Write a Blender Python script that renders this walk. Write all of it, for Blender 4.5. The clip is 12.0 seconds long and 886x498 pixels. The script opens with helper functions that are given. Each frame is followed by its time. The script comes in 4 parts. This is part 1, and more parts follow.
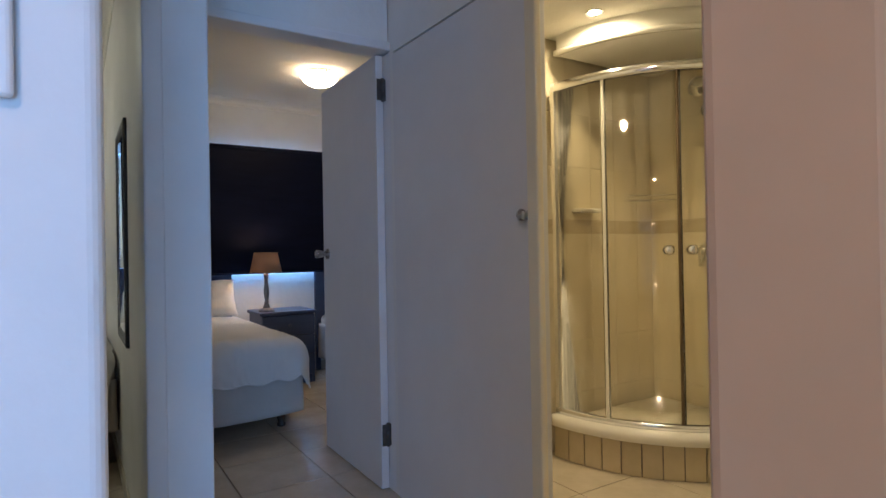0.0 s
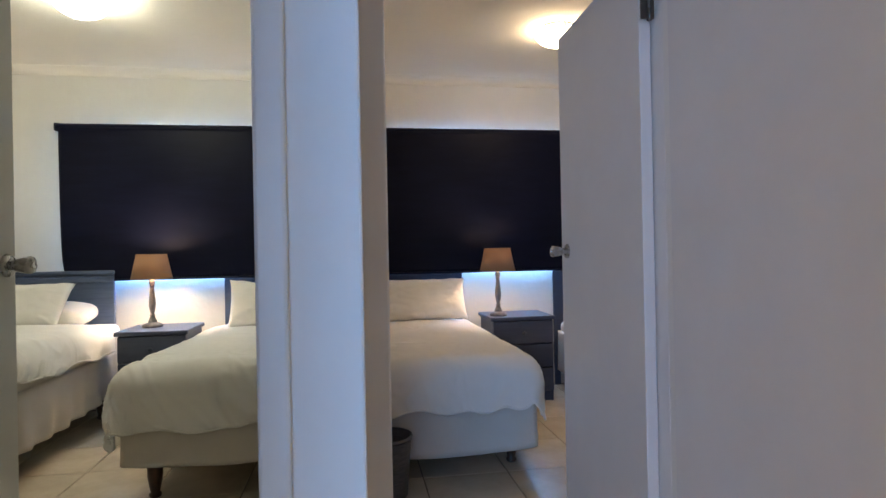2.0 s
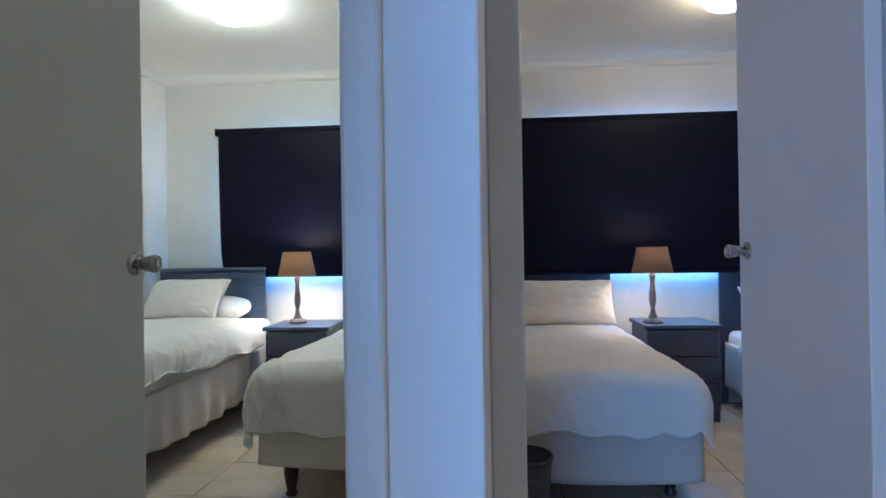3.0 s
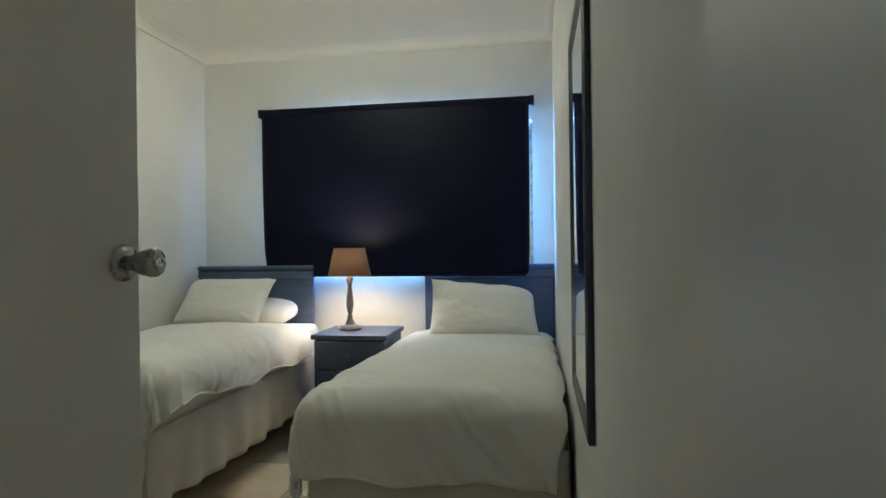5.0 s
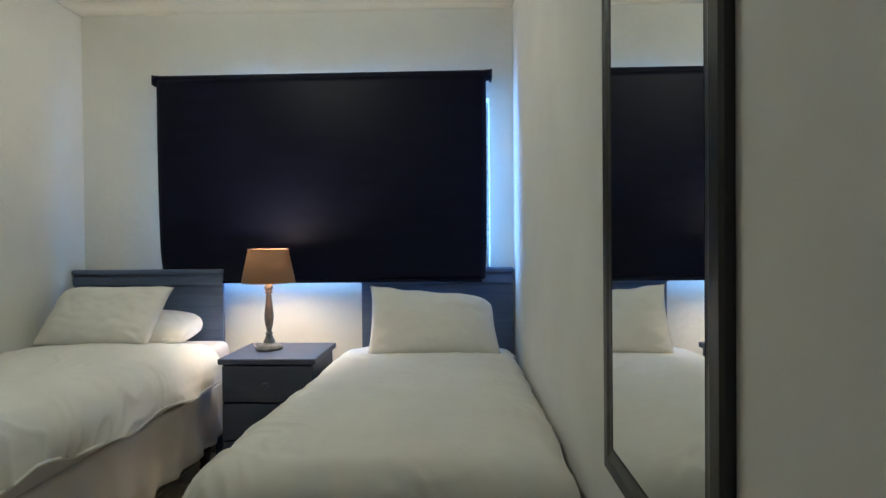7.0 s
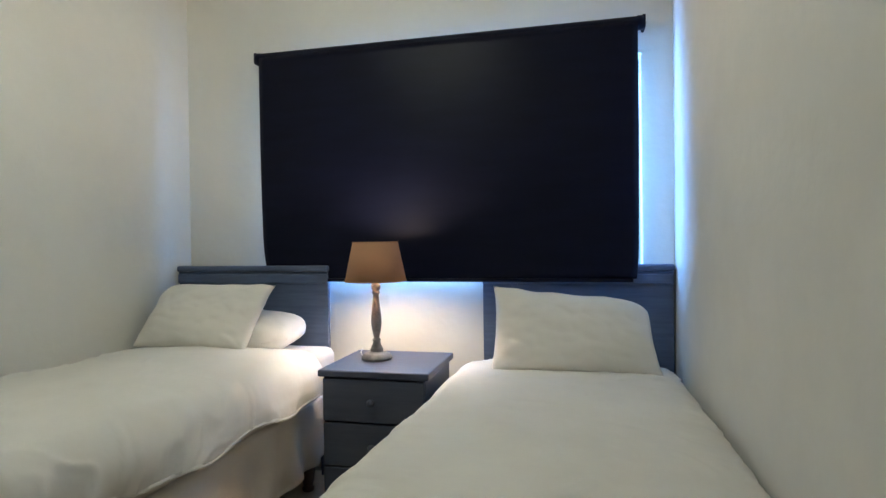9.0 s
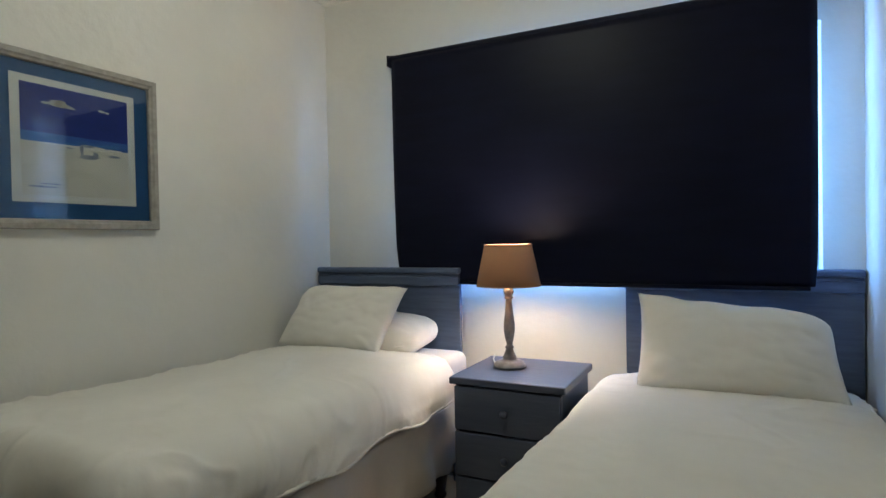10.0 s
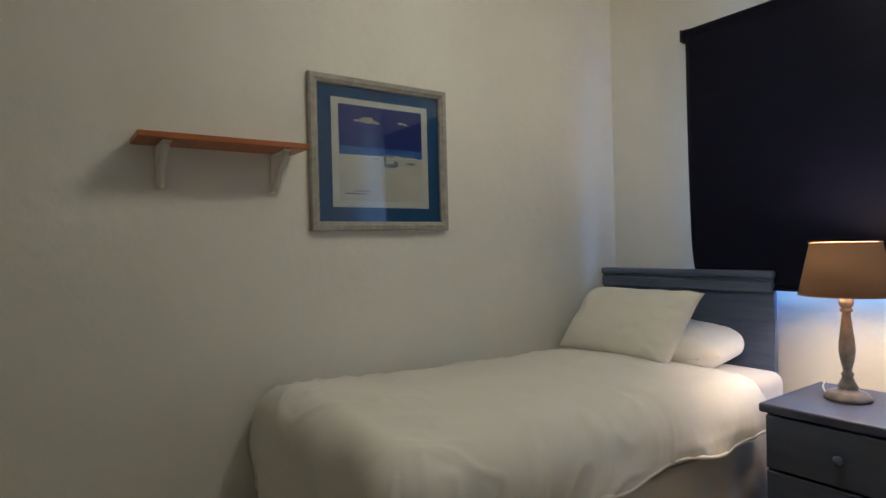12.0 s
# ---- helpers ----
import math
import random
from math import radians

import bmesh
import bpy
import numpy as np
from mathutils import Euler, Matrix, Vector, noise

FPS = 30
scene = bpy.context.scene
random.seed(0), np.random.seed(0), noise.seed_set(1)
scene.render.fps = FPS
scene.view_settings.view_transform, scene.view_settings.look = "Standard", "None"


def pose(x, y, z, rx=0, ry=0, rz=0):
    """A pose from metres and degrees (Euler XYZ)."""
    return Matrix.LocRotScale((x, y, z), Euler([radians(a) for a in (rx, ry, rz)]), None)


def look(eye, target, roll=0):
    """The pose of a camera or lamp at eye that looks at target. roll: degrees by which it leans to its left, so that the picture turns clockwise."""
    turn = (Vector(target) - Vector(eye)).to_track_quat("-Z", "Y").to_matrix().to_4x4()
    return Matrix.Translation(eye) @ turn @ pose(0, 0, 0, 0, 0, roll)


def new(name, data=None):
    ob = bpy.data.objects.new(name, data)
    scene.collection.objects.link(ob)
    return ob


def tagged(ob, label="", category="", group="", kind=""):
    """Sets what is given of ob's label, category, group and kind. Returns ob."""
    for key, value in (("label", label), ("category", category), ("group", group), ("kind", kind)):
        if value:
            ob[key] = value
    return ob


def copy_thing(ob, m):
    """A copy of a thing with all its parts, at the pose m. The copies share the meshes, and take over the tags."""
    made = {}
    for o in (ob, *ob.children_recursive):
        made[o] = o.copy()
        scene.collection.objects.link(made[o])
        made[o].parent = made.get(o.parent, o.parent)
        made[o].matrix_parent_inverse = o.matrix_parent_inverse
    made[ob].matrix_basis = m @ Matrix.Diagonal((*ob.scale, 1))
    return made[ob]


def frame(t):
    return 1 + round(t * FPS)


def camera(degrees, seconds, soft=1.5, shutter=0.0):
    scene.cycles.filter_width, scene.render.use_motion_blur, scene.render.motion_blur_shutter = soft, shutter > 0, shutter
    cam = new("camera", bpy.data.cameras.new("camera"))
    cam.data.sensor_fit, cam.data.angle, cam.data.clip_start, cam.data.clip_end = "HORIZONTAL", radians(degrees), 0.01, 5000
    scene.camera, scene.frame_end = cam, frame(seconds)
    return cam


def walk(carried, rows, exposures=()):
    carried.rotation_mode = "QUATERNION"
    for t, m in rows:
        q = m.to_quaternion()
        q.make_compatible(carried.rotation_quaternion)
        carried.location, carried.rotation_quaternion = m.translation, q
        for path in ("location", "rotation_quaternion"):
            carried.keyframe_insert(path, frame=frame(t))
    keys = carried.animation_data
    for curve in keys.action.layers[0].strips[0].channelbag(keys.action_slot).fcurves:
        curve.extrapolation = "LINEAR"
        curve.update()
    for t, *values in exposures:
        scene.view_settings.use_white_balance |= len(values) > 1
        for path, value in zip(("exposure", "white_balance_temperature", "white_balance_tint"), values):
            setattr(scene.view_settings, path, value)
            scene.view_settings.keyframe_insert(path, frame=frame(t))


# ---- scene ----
cam = camera(75.0, 12.0)
PATH = [
    (0, (0.666, 0.618, 1.107), (1.742, 2.304, 1.119), -1.0),
    (0.5, (0.792, 0.837, 1.11), (1.71, 2.614, 1.123), -1.0),
    (1, (0.877, 1.019, 1.112), (1.586, 2.889, 1.123), -1.1),
    (1.5, (0.94, 1.23, 1.113), (1.432, 3.169, 1.128), -1.2),
    (2, (0.975, 1.385, 1.122), (1.284, 3.361, 1.128), -1.1),
    (2.5, (0.999, 1.535, 1.123), (1.061, 3.534, 1.132), -1.0),
    (3, (1.008, 1.643, 1.125), (0.827, 3.634, 1.133), -0.9),
    (3.5, (0.948, 1.795, 1.13), (0.625, 3.768, 1.129), -0.9),
    (5.5, (0.692, 2.32, 1.118), (0.374, 4.295, 1.122), -0.6),
    (6, (0.636, 2.439, 1.135), (0.46, 4.431, 1.131), -0.5),
    (6.5, (0.594, 2.606, 1.16), (0.528, 4.605, 1.145), -0.5),
    (8.5, (0.52, 3.217, 1.146), (0.242, 5.197, 1.116), -0.6),
    (9, (0.463, 3.299, 1.13), (-0.005, 5.243, 1.108), -0.8),
    (9.5, (0.428, 3.34, 1.144), (-0.239, 5.226, 1.117), -0.9),
    (10, (0.422, 3.411, 1.163), (-0.475, 5.199, 1.13), -1.1),
    (10.5, (0.429, 3.471, 1.162), (-0.728, 5.102, 1.134), -1.4),
    (11, (0.426, 3.509, 1.155), (-0.929, 4.979, 1.136), -1.4),
    (11.5, (0.406, 3.528, 1.149), (-1.108, 4.835, 1.141), -1.4),
    (12, (0.373, 3.535, 1.158), (-1.265, 4.682, 1.146), -1.4),
]
walk(cam, [(t, look(eye, target, roll)) for t, eye, target, roll in PATH], [(0, -0.45, 6500, 14), (0.5, -0.15, 6700, 14), (1, 0.1, 6800, 15), (1.5, 0.2, 7000, 16), (2, 0.25, 7100, 15), (2.5, 0.3, 6300, 11), (3, 0.2, 5600, 8), (3.5, -0.03, 5300, 5), (5.5, -0.3, 6600, 8), (6.5, -0.4, 6400, 9), (8.5, -0.15, 6400, 12), (9.5, -0.25, 6500, 13), (10.0, -0.45, 6500, 13), (10.5, -0.45, 6500, 14), (11, -0.4, 6700, 16), (12, -0.6, 7000, 18)])

# ---- light ----
world = bpy.data.worlds.new("world")
scene.world = world
world.use_nodes = True
wn = world.node_tree.nodes
sky = wn.new("ShaderNodeTexSky")
sky.sky_type, sky.sun_disc = "NISHITA", False
sky.sun_elevation, sky.sun_rotation = radians(38), radians(150)
world.node_tree.links.new(sky.outputs[0], wn["Background"].inputs[0])
wn["Background"].inputs[1].default_value = 0.1

SKY_BLUE = (0.17, 0.45, 1.0)


def window_light(name, x, y, z, w, h, power, rx, colour=SKY_BLUE):
    lamp = bpy.data.lights.new(name, "AREA")
    lamp.shape, lamp.size, lamp.size_y, lamp.energy, lamp.color = "RECTANGLE", w, h, power, colour
    ob = new(name, lamp)
    ob.matrix_world = pose(x, y, z, rx)
    return ob


window_light("sky_light_living", -0.75, -3.15, 1.25, 2.3, 1.9, 228, 90, (0.15, 0.45, 1.0))
window_light("sky_light_twin", -0.12, 6.16, 1.455, 1.5, 0.94, 112, -90)
window_light("sky_light_second", 2.03, 6.16, 1.455, 1.5, 0.94, 120, -90)


# ---- materials ----
def material(name, colour, rough=0.6, metal=0.0, colour2=None, scale=8.0, stretch=(1, 1, 1), bump=0.0, bump_scale=60.0, piece=0.0, spec=0.5, detail=5.0, emission=0.0, coat=0.0):
    m = bpy.data.materials.new(name)
    m.use_nodes = True
    n, link = m.node_tree.nodes, m.node_tree.links.new
    b = n["Principled BSDF"]
    b.inputs["Base Color"].default_value = (*colour, 1)
    b.inputs["Roughness"].default_value = rough
    b.inputs["Metallic"].default_value = metal
    b.inputs["Specular IOR Level"].default_value = spec
    b.inputs["Coat Weight"].default_value = coat
    at = n.new("ShaderNodeTexCoord")
    mp = n.new("ShaderNodeMapping")
    mp.inputs["Scale"].default_value = stretch
    link(at.outputs["Object"], mp.inputs[0])
    if colour2:
        t = n.new("ShaderNodeTexNoise")
        t.inputs["Scale"].default_value, t.inputs["Detail"].default_value = scale, detail
        t.inputs["Roughness"].default_value = 0.62
        link(mp.outputs[0], t.inputs[0])
        r = n.new("ShaderNodeValToRGB")
        r.color_ramp.elements[0].position, r.color_ramp.elements[1].position = 0.32, 0.68
        r.color_ramp.elements[0].color, r.color_ramp.elements[1].color = (*colour, 1), (*colour2, 1)
        link(t.outputs[0], r.inputs[0])
        out = r.outputs[0]
        if piece:
            info = n.new("ShaderNodeObjectInfo")
            mr = n.new("ShaderNodeMapRange")
            mr.inputs["To Min"].default_value, mr.inputs["To Max"].default_value = 1 - piece, 1 + piece
            link(info.outputs["Random"], mr.inputs[0])
            hs = n.new("ShaderNodeHueSaturation")
            link(mr.outputs[0], hs.inputs["Value"])
            link(out, hs.inputs["Color"])
            out = hs.outputs[0]
        link(out, b.inputs["Base Color"])
        rr = n.new("ShaderNodeMapRange")
        rr.inputs["To Min"].default_value, rr.inputs["To Max"].default_value = max(rough - 0.07, 0.02), min(rough + 0.09, 1)
        link(t.outputs[0], rr.inputs[0])
        link(rr.outputs[0], b.inputs["Roughness"])
    if bump:
        t2 = n.new("ShaderNodeTexNoise")
        t2.inputs["Scale"].default_value, t2.inputs["Detail"].default_value = bump_scale, 4
        link(mp.outputs[0], t2.inputs[0])
        bp = n.new("ShaderNodeBump")
        bp.inputs["Strength"].default_value, bp.inputs["Distance"].default_value = bump, 0.01
        link(t2.outputs[0], bp.inputs["Height"])
        link(bp.outputs[0], b.inputs["Normal"])
    if emission:
        b.inputs["Emission Color"].default_value = (*colour, 1)
        b.inputs["Emission Strength"].default_value = emission
    return m


PLASTER = material("plaster", (0.74, 0.73, 0.69), 0.75, colour2=(0.80, 0.79, 0.75), scale=1.8, bump=0.22, bump_scale=22, spec=0.3)
# orange cast of warm lamplight, put into the wall's base colour
WARM_LIT_WALL = material("warm_lit_wall", (0.38, 0.205, 0.10), 0.6, colour2=(0.45, 0.26, 0.14), scale=2.2, bump=0.16, bump_scale=18)
# tan chosen to absorb blue window light bouncing off the unseen walls
LOW_BOUNCE_WALL = material("low_bounce_wall", (0.40, 0.28, 0.18), 0.7, colour2=(0.46, 0.33, 0.22), scale=2, bump=0.15, bump_scale=22)
ROUGH_PLASTER = material("rough_plaster", (0.73, 0.72, 0.70), 0.62, colour2=(0.80, 0.79, 0.77), scale=2.5, bump=0.24, bump_scale=14, spec=0.35)
CEILING = material("ceiling_paint", (0.76, 0.74, 0.68), 0.85, colour2=(0.80, 0.78, 0.72), scale=1.2, bump=0.15, bump_scale=40, spec=0.2)
PAINT = material("door_paint", (0.68, 0.67, 0.65), 0.42, colour2=(0.74, 0.73, 0.71), scale=2.0, bump=0.05, bump_scale=30)
FRAME_PAINT = material("frame_paint", (0.72, 0.71, 0.69), 0.4, colour2=(0.78, 0.77, 0.75), scale=3.0, bump=0.06, bump_scale=25)
CREAM = material("cream_frame", (0.75, 0.68, 0.50), 0.4, colour2=(0.8, 0.73, 0.55), scale=3.0, bump=0.05, bump_scale=25)
TILE = material("floor_tile_glaze", (0.52, 0.45, 0.35), 0.22, colour2=(0.62, 0.55, 0.44), scale=5, bump=0.04, bump_scale=18, piece=0.06)
GROUT = material("grout", (0.16, 0.13, 0.10), 0.9, colour2=(0.24, 0.20, 0.16), scale=12, bump=0.2)
SKIRTING = material("skirting_tile", (0.55, 0.48, 0.38), 0.3, colour2=(0.63, 0.56, 0.45), scale=6)
BLIND = material("blind_fabric", (0.0028, 0.0038, 0.0130), 0.42, colour2=(0.0045, 0.006, 0.019), scale=3, stretch=(1, 1, 6), bump=0.03, bump_scale=300, spec=0.13)
BLUE_WOOD = material("blue_stained_wood", (0.066, 0.095, 0.170), 0.42, colour2=(0.102, 0.140, 0.225), scale=5, stretch=(1.2, 9, 14), bump=0.05, bump_scale=9, detail=8)
NAVY_WOOD = material("navy_stained_wood", (0.042, 0.054, 0.092), 0.42, colour2=(0.055, 0.070, 0.112), scale=5, stretch=(1.2, 9, 14), bump=0.1, bump_scale=9, detail=8)
DARK_WOOD = material("dark_wood", (0.035, 0.016, 0.010), 0.35, colour2=(0.075, 0.034, 0.020), scale=9, stretch=(6, 6, 1), bump=0.05)
GREY_WOOD = material("greywashed_wood", (0.13, 0.13, 0.135), 0.45, colour2=(0.25, 0.25, 0.255), scale=14, stretch=(2, 2, 1.5), bump=0.10, bump_scale=40, detail=6)
ORANGE_WOOD = material("varnished_pine", (0.34, 0.088, 0.026), 0.32, colour2=(0.45, 0.14, 0.042), scale=5, stretch=(14, 1.2, 14), bump=0.06, bump_scale=9, detail=7)
LINEN = material("white_linen", (0.74, 0.72, 0.68), 0.85, colour2=(0.80, 0.78, 0.74), scale=3, bump=0.10, bump_scale=28, spec=0.2)
PILLOW = material("pillow_cotton", (0.76, 0.74, 0.70), 0.85, colour2=(0.81, 0.79, 0.75), scale=4, bump=0.05, bump_scale=30, spec=0.2)
MATTRESS = material("cream_mattress_cover", (0.66, 0.61, 0.55), 0.9, colour2=(0.72, 0.67, 0.61), scale=4, bump=0.12, bump_scale=45, spec=0.2)
VALANCE = material("pale_base_cover", (0.60, 0.55, 0.49), 0.88, colour2=(0.67, 0.62, 0.56), scale=3, bump=0.10, bump_scale=60, spec=0.2)
CHROME = material("chrome", (0.82, 0.82, 0.83), 0.12, 1.0)
STEEL = material("brushed_steel", (0.38, 0.375, 0.37), 0.26, 1.0, colour2=(0.46, 0.455, 0.45), scale=40)
SATIN = material("satin_aluminium", (0.72, 0.69, 0.62), 0.38, 0.9, colour2=(0.78, 0.75, 0.68), scale=30)
DARK_SEAL = material("brown_door_seal", (0.09, 0.055, 0.025), 0.5, colour2=(0.13, 0.08, 0.04), scale=20)
PALE_GROUT = material("pale_grout", (0.58, 0.50, 0.36), 0.9, colour2=(0.63, 0.56, 0.41), scale=12)
HINGE = material("dark_hinge_metal", (0.10, 0.09, 0.085), 0.38, 0.9, colour2=(0.16, 0.14, 0.13), scale=30)
BLACK_FRAME = material("black_frame_wood", (0.010, 0.009, 0.009), 0.35, colour2=(0.018, 0.016, 0.015), scale=8, stretch=(6, 6, 1), bump=0.05)
SILVER_FRAME = material("silver_grey_frame", (0.27, 0.255, 0.23), 0.42, colour2=(0.38, 0.36, 0.33), scale=14, stretch=(1, 3, 3), bump=0.1, bump_scale=40)
MIRROR = material("mirror_silver", (0.88, 0.9, 0.89), 0.01, 1.0)
MOUNT_BLUE = material("blue_mount_card", (0.010, 0.075, 0.20), 0.85, colour2=(0.013, 0.085, 0.22), scale=30)
PRINT_WHITE = material("print_paper", (0.62, 0.63, 0.60), 0.85, colour2=(0.68, 0.69, 0.66), scale=9)
PRINT_SKY = material("print_sky_blue", (0.006, 0.020, 0.17), 0.8, colour2=(0.012, 0.036, 0.25), scale=6, stretch=(1, 1, 3))
PRINT_SEA = material("print_sea_blue", (0.012, 0.075, 0.34), 0.8, colour2=(0.05, 0.18, 0.44), scale=12, stretch=(1, 1, 5))
PRINT_SAND = material("print_sand", (0.55, 0.54, 0.47), 0.85, colour2=(0.64, 0.63, 0.57), scale=9, stretch=(1, 1, 3))
PRINT_DARK = material("print_shadow", (0.16, 0.20, 0.28), 0.85, colour2=(0.34, 0.37, 0.42), scale=40)
BRACKET = material("white_bracket_paint", (0.72, 0.70, 0.65), 0.5, colour2=(0.78, 0.76, 0.71), scale=10)
BIN = material("dark_woven_plastic", (0.045, 0.045, 0.052), 0.5, colour2=(0.09, 0.09, 0.10), scale=20, stretch=(1, 1, 6), bump=0.2, bump_scale=60)
BEIGE_TILE = material("beige_wall_tile", (0.64, 0.56, 0.40), 0.28, colour2=(0.72, 0.64, 0.48), scale=3, stretch=(1.5, 1.5, 0.7), bump=0.05, bump_scale=10, piece=0.03)
PLINTH_TILE = material("plinth_tile", (0.45, 0.37, 0.23), 0.3, colour2=(0.54, 0.45, 0.30), scale=5, piece=0.07)
BAND_TILE = material("border_tile", (0.42, 0.34, 0.21), 0.35, colour2=(0.56, 0.47, 0.33), scale=30)
ACRYLIC = material("white_acrylic", (0.82, 0.79, 0.70), 0.2, colour2=(0.85, 0.82, 0.74), scale=4)
BULB = material("warm_bulb", (1.0, 0.84, 0.62), 0.4, emission=375)
DOWNLIGHT = material("downlight_bulb", (1.0, 0.83, 0.50), 0.4, emission=1350)
BOWL_COOL = material("lit_glass_bowl_cool", (0.94, 1.0, 0.85), 0.3, emission=46)
BOWL_LIVING = material("lit_glass_bowl_living", (1.0, 0.68, 0.49), 0.3, emission=122)
BOWL_WARM = material("lit_glass_bowl_warm", (1.0, 0.80, 0.55), 0.3, emission=28)
WIRE = material("white_cable", (0.7, 0.68, 0.62), 0.5)


def shade_material():
    m = bpy.data.materials.new("tan_shade_fabric")
    m.use_nodes = True
    n, link = m.node_tree.nodes, m.node_tree.links.new
    b = n["Principled BSDF"]
    b.inputs["Roughness"].default_value = 0.9
    t = n.new("ShaderNodeTexNoise")
    t.inputs["Scale"].default_value = 160
    r = n.new("ShaderNodeValToRGB")
    r.color_ramp.elements[0].color, r.color_ramp.elements[1].color = (0.34, 0.185, 0.105, 1), (0.42, 0.235, 0.135, 1)
    link(t.outputs[0], r.inputs[0])
    link(r.outputs[0], b.inputs["Base Color"])
    tr = n.new("ShaderNodeBsdfTranslucent")
    tr.inputs[0].default_value = (0.42, 0.20, 0.075, 1)
    mix = n.new("ShaderNodeMixShader")
    mix.inputs[0].default_value = 0.05
    link(b.outputs[0], mix.inputs[1])
    link(tr.outputs[0], mix.inputs[2])
    link(mix.outputs[0], n["Material Output"].inputs[0])
    return m


def glass_material(name, tint, rough=0.0, film=0.0):
    m = bpy.data.materials.new(name)
    m.use_nodes = True
    n, link = m.node_tree.nodes, m.node_tree.links.new
    tr = n.new("ShaderNodeBsdfTransparent")
    tr.inputs[0].default_value = (*tint, 1)
    gl = n.new("ShaderNodeBsdfGlossy")
    gl.inputs["Roughness"].default_value = 0.03 + rough
    fr = n.new("ShaderNodeFresnel")
    fr.inputs[0].default_value = 1.5
    mix = n.new("ShaderNodeMixShader")
    link(fr.outputs[0], mix.inputs[0])
    link(tr.outputs[0], mix.inputs[1])
    link(gl.outputs[0], mix.inputs[2])
    if film:
        at, mp, t, mr = n.new("ShaderNodeTexCoord"), n.new("ShaderNodeMapping"), n.new("ShaderNodeTexNoise"), n.new("ShaderNodeMapRange")
        mp.inputs["Scale"].default_value = (9, 9, 0.8)
        t.inputs["Scale"].default_value, t.inputs["Detail"].default_value = 2.2, 6
        mr.inputs["From Min"].default_value, mr.inputs["From Max"].default_value = 0.35, 0.75
        mr.inputs["To Min"].default_value, mr.inputs["To Max"].default_value = film * 0.25, film
        link(at.outputs["Object"], mp.inputs[0])
        link(mp.outputs[0], t.inputs[0])
        link(t.outputs[0], mr.inputs[0])
        lime = n.new("ShaderNodeBsdfDiffuse")
        lime.inputs[0].default_value = (0.66, 0.61, 0.50, 1)
        mix2 = n.new("ShaderNodeMixShader")
        link(mr.outputs[0], mix2.inputs[0])
        link(mix.outputs[0], mix2.inputs[1])
        link(lime.outputs[0], mix2.inputs[2])
        mix = mix2
    link(mix.outputs[0], n["Material Output"].inputs[0])
    return m


SHADE = shade_material()
SHOWER_GLASS = glass_material("shower_glass", (0.95, 0.93, 0.86), film=0.09)
CLEAR_GLASS = glass_material("clear_glass", (0.96, 0.97, 0.97))


# ---- mesh helpers ----
def thing(name, label, category, at=(0, 0, 0), rz=0, group="", kind=""):
    ob = new(name)
    ob.empty_display_size = 0.1
    ob.matrix_world = pose(*at, 0, 0, rz)
    return tagged(ob, label, category, group, kind)


def finish(name, bm, mat, parent=None, smooth=False, label=""):
    me = bpy.data.meshes.new(name)
    bm.normal_update()
    bm.to_mesh(me)
    bm.free()
    me.materials.append(mat)
    if smooth:
        for p in me.polygons:
            p.use_smooth = True
    ob = new(name, me)
    if parent is not None:
        ob.parent = parent
    if label:
        ob["label"] = label
    return ob


def part(name, bm, mat, parent, label="", smooth=False):
    return finish(name, bm, mat, parent, smooth, label)


def box(bm, x0, x1, y0, y1, z0, z1, bevel=0.0, seg=2):
    vs = bmesh.ops.create_cube(bm, size=1)["verts"]
    for v in vs:
        v.co = Vector(((x0 + x1) / 2 + v.co.x * (x1 - x0), (y0 + y1) / 2 + v.co.y * (y1 - y0), (z0 + z1) / 2 + v.co.z * (z1 - z0)))
    if bevel:
        es = list({e for v in vs for e in v.link_edges})
        bmesh.ops.bevel(bm, geom=es, offset=bevel, segments=seg, profile=0.5, affect="EDGES")
    return bm


def boxes(*dims, bevel=0.0, seg=2):
    bm = bmesh.new()
    for d in dims:
        box(bm, *d, bevel=bevel, seg=seg)
    return bm


def lathe(profile, seg=32, axis="z", at=(0, 0, 0), closed=True):
    """A turned shape from (radius, height) pairs."""
    bm = bmesh.new()
    rings = []
    for r, h in profile:
        ring = []
        for i in range(seg):
            a = 2 * math.pi * i / seg
            c, s = r * math.cos(a), r * math.sin(a)
            p = (c, s, h) if axis == "z" else (h, c, s) if axis == "x" else (c, h, s)
            ring.append(bm.verts.new(Vector(p) + Vector(at)))
        rings.append(ring)
    for a, b in zip(rings, rings[1:]):
        for i in range(seg):
            bm.faces.new((a[i], a[(i + 1) % seg], b[(i + 1) % seg], b[i]))
    if closed:
        bm.faces.new(rings[0][::-1])
        bm.faces.new(rings[-1])
    bmesh.ops.recalc_face_normals(bm, faces=bm.faces)
    return bm


def grid_mesh(nu, nv, fn):
    bm = bmesh.new()
    vs = [[bm.verts.new(fn(i / nu, j / nv)) for j in range(nv + 1)] for i in range(nu + 1)]
    for i in range(nu):
        for j in range(nv):
            bm.faces.new((vs[i][j], vs[i + 1][j], vs[i + 1][j + 1], vs[i][j + 1]))
    return bm


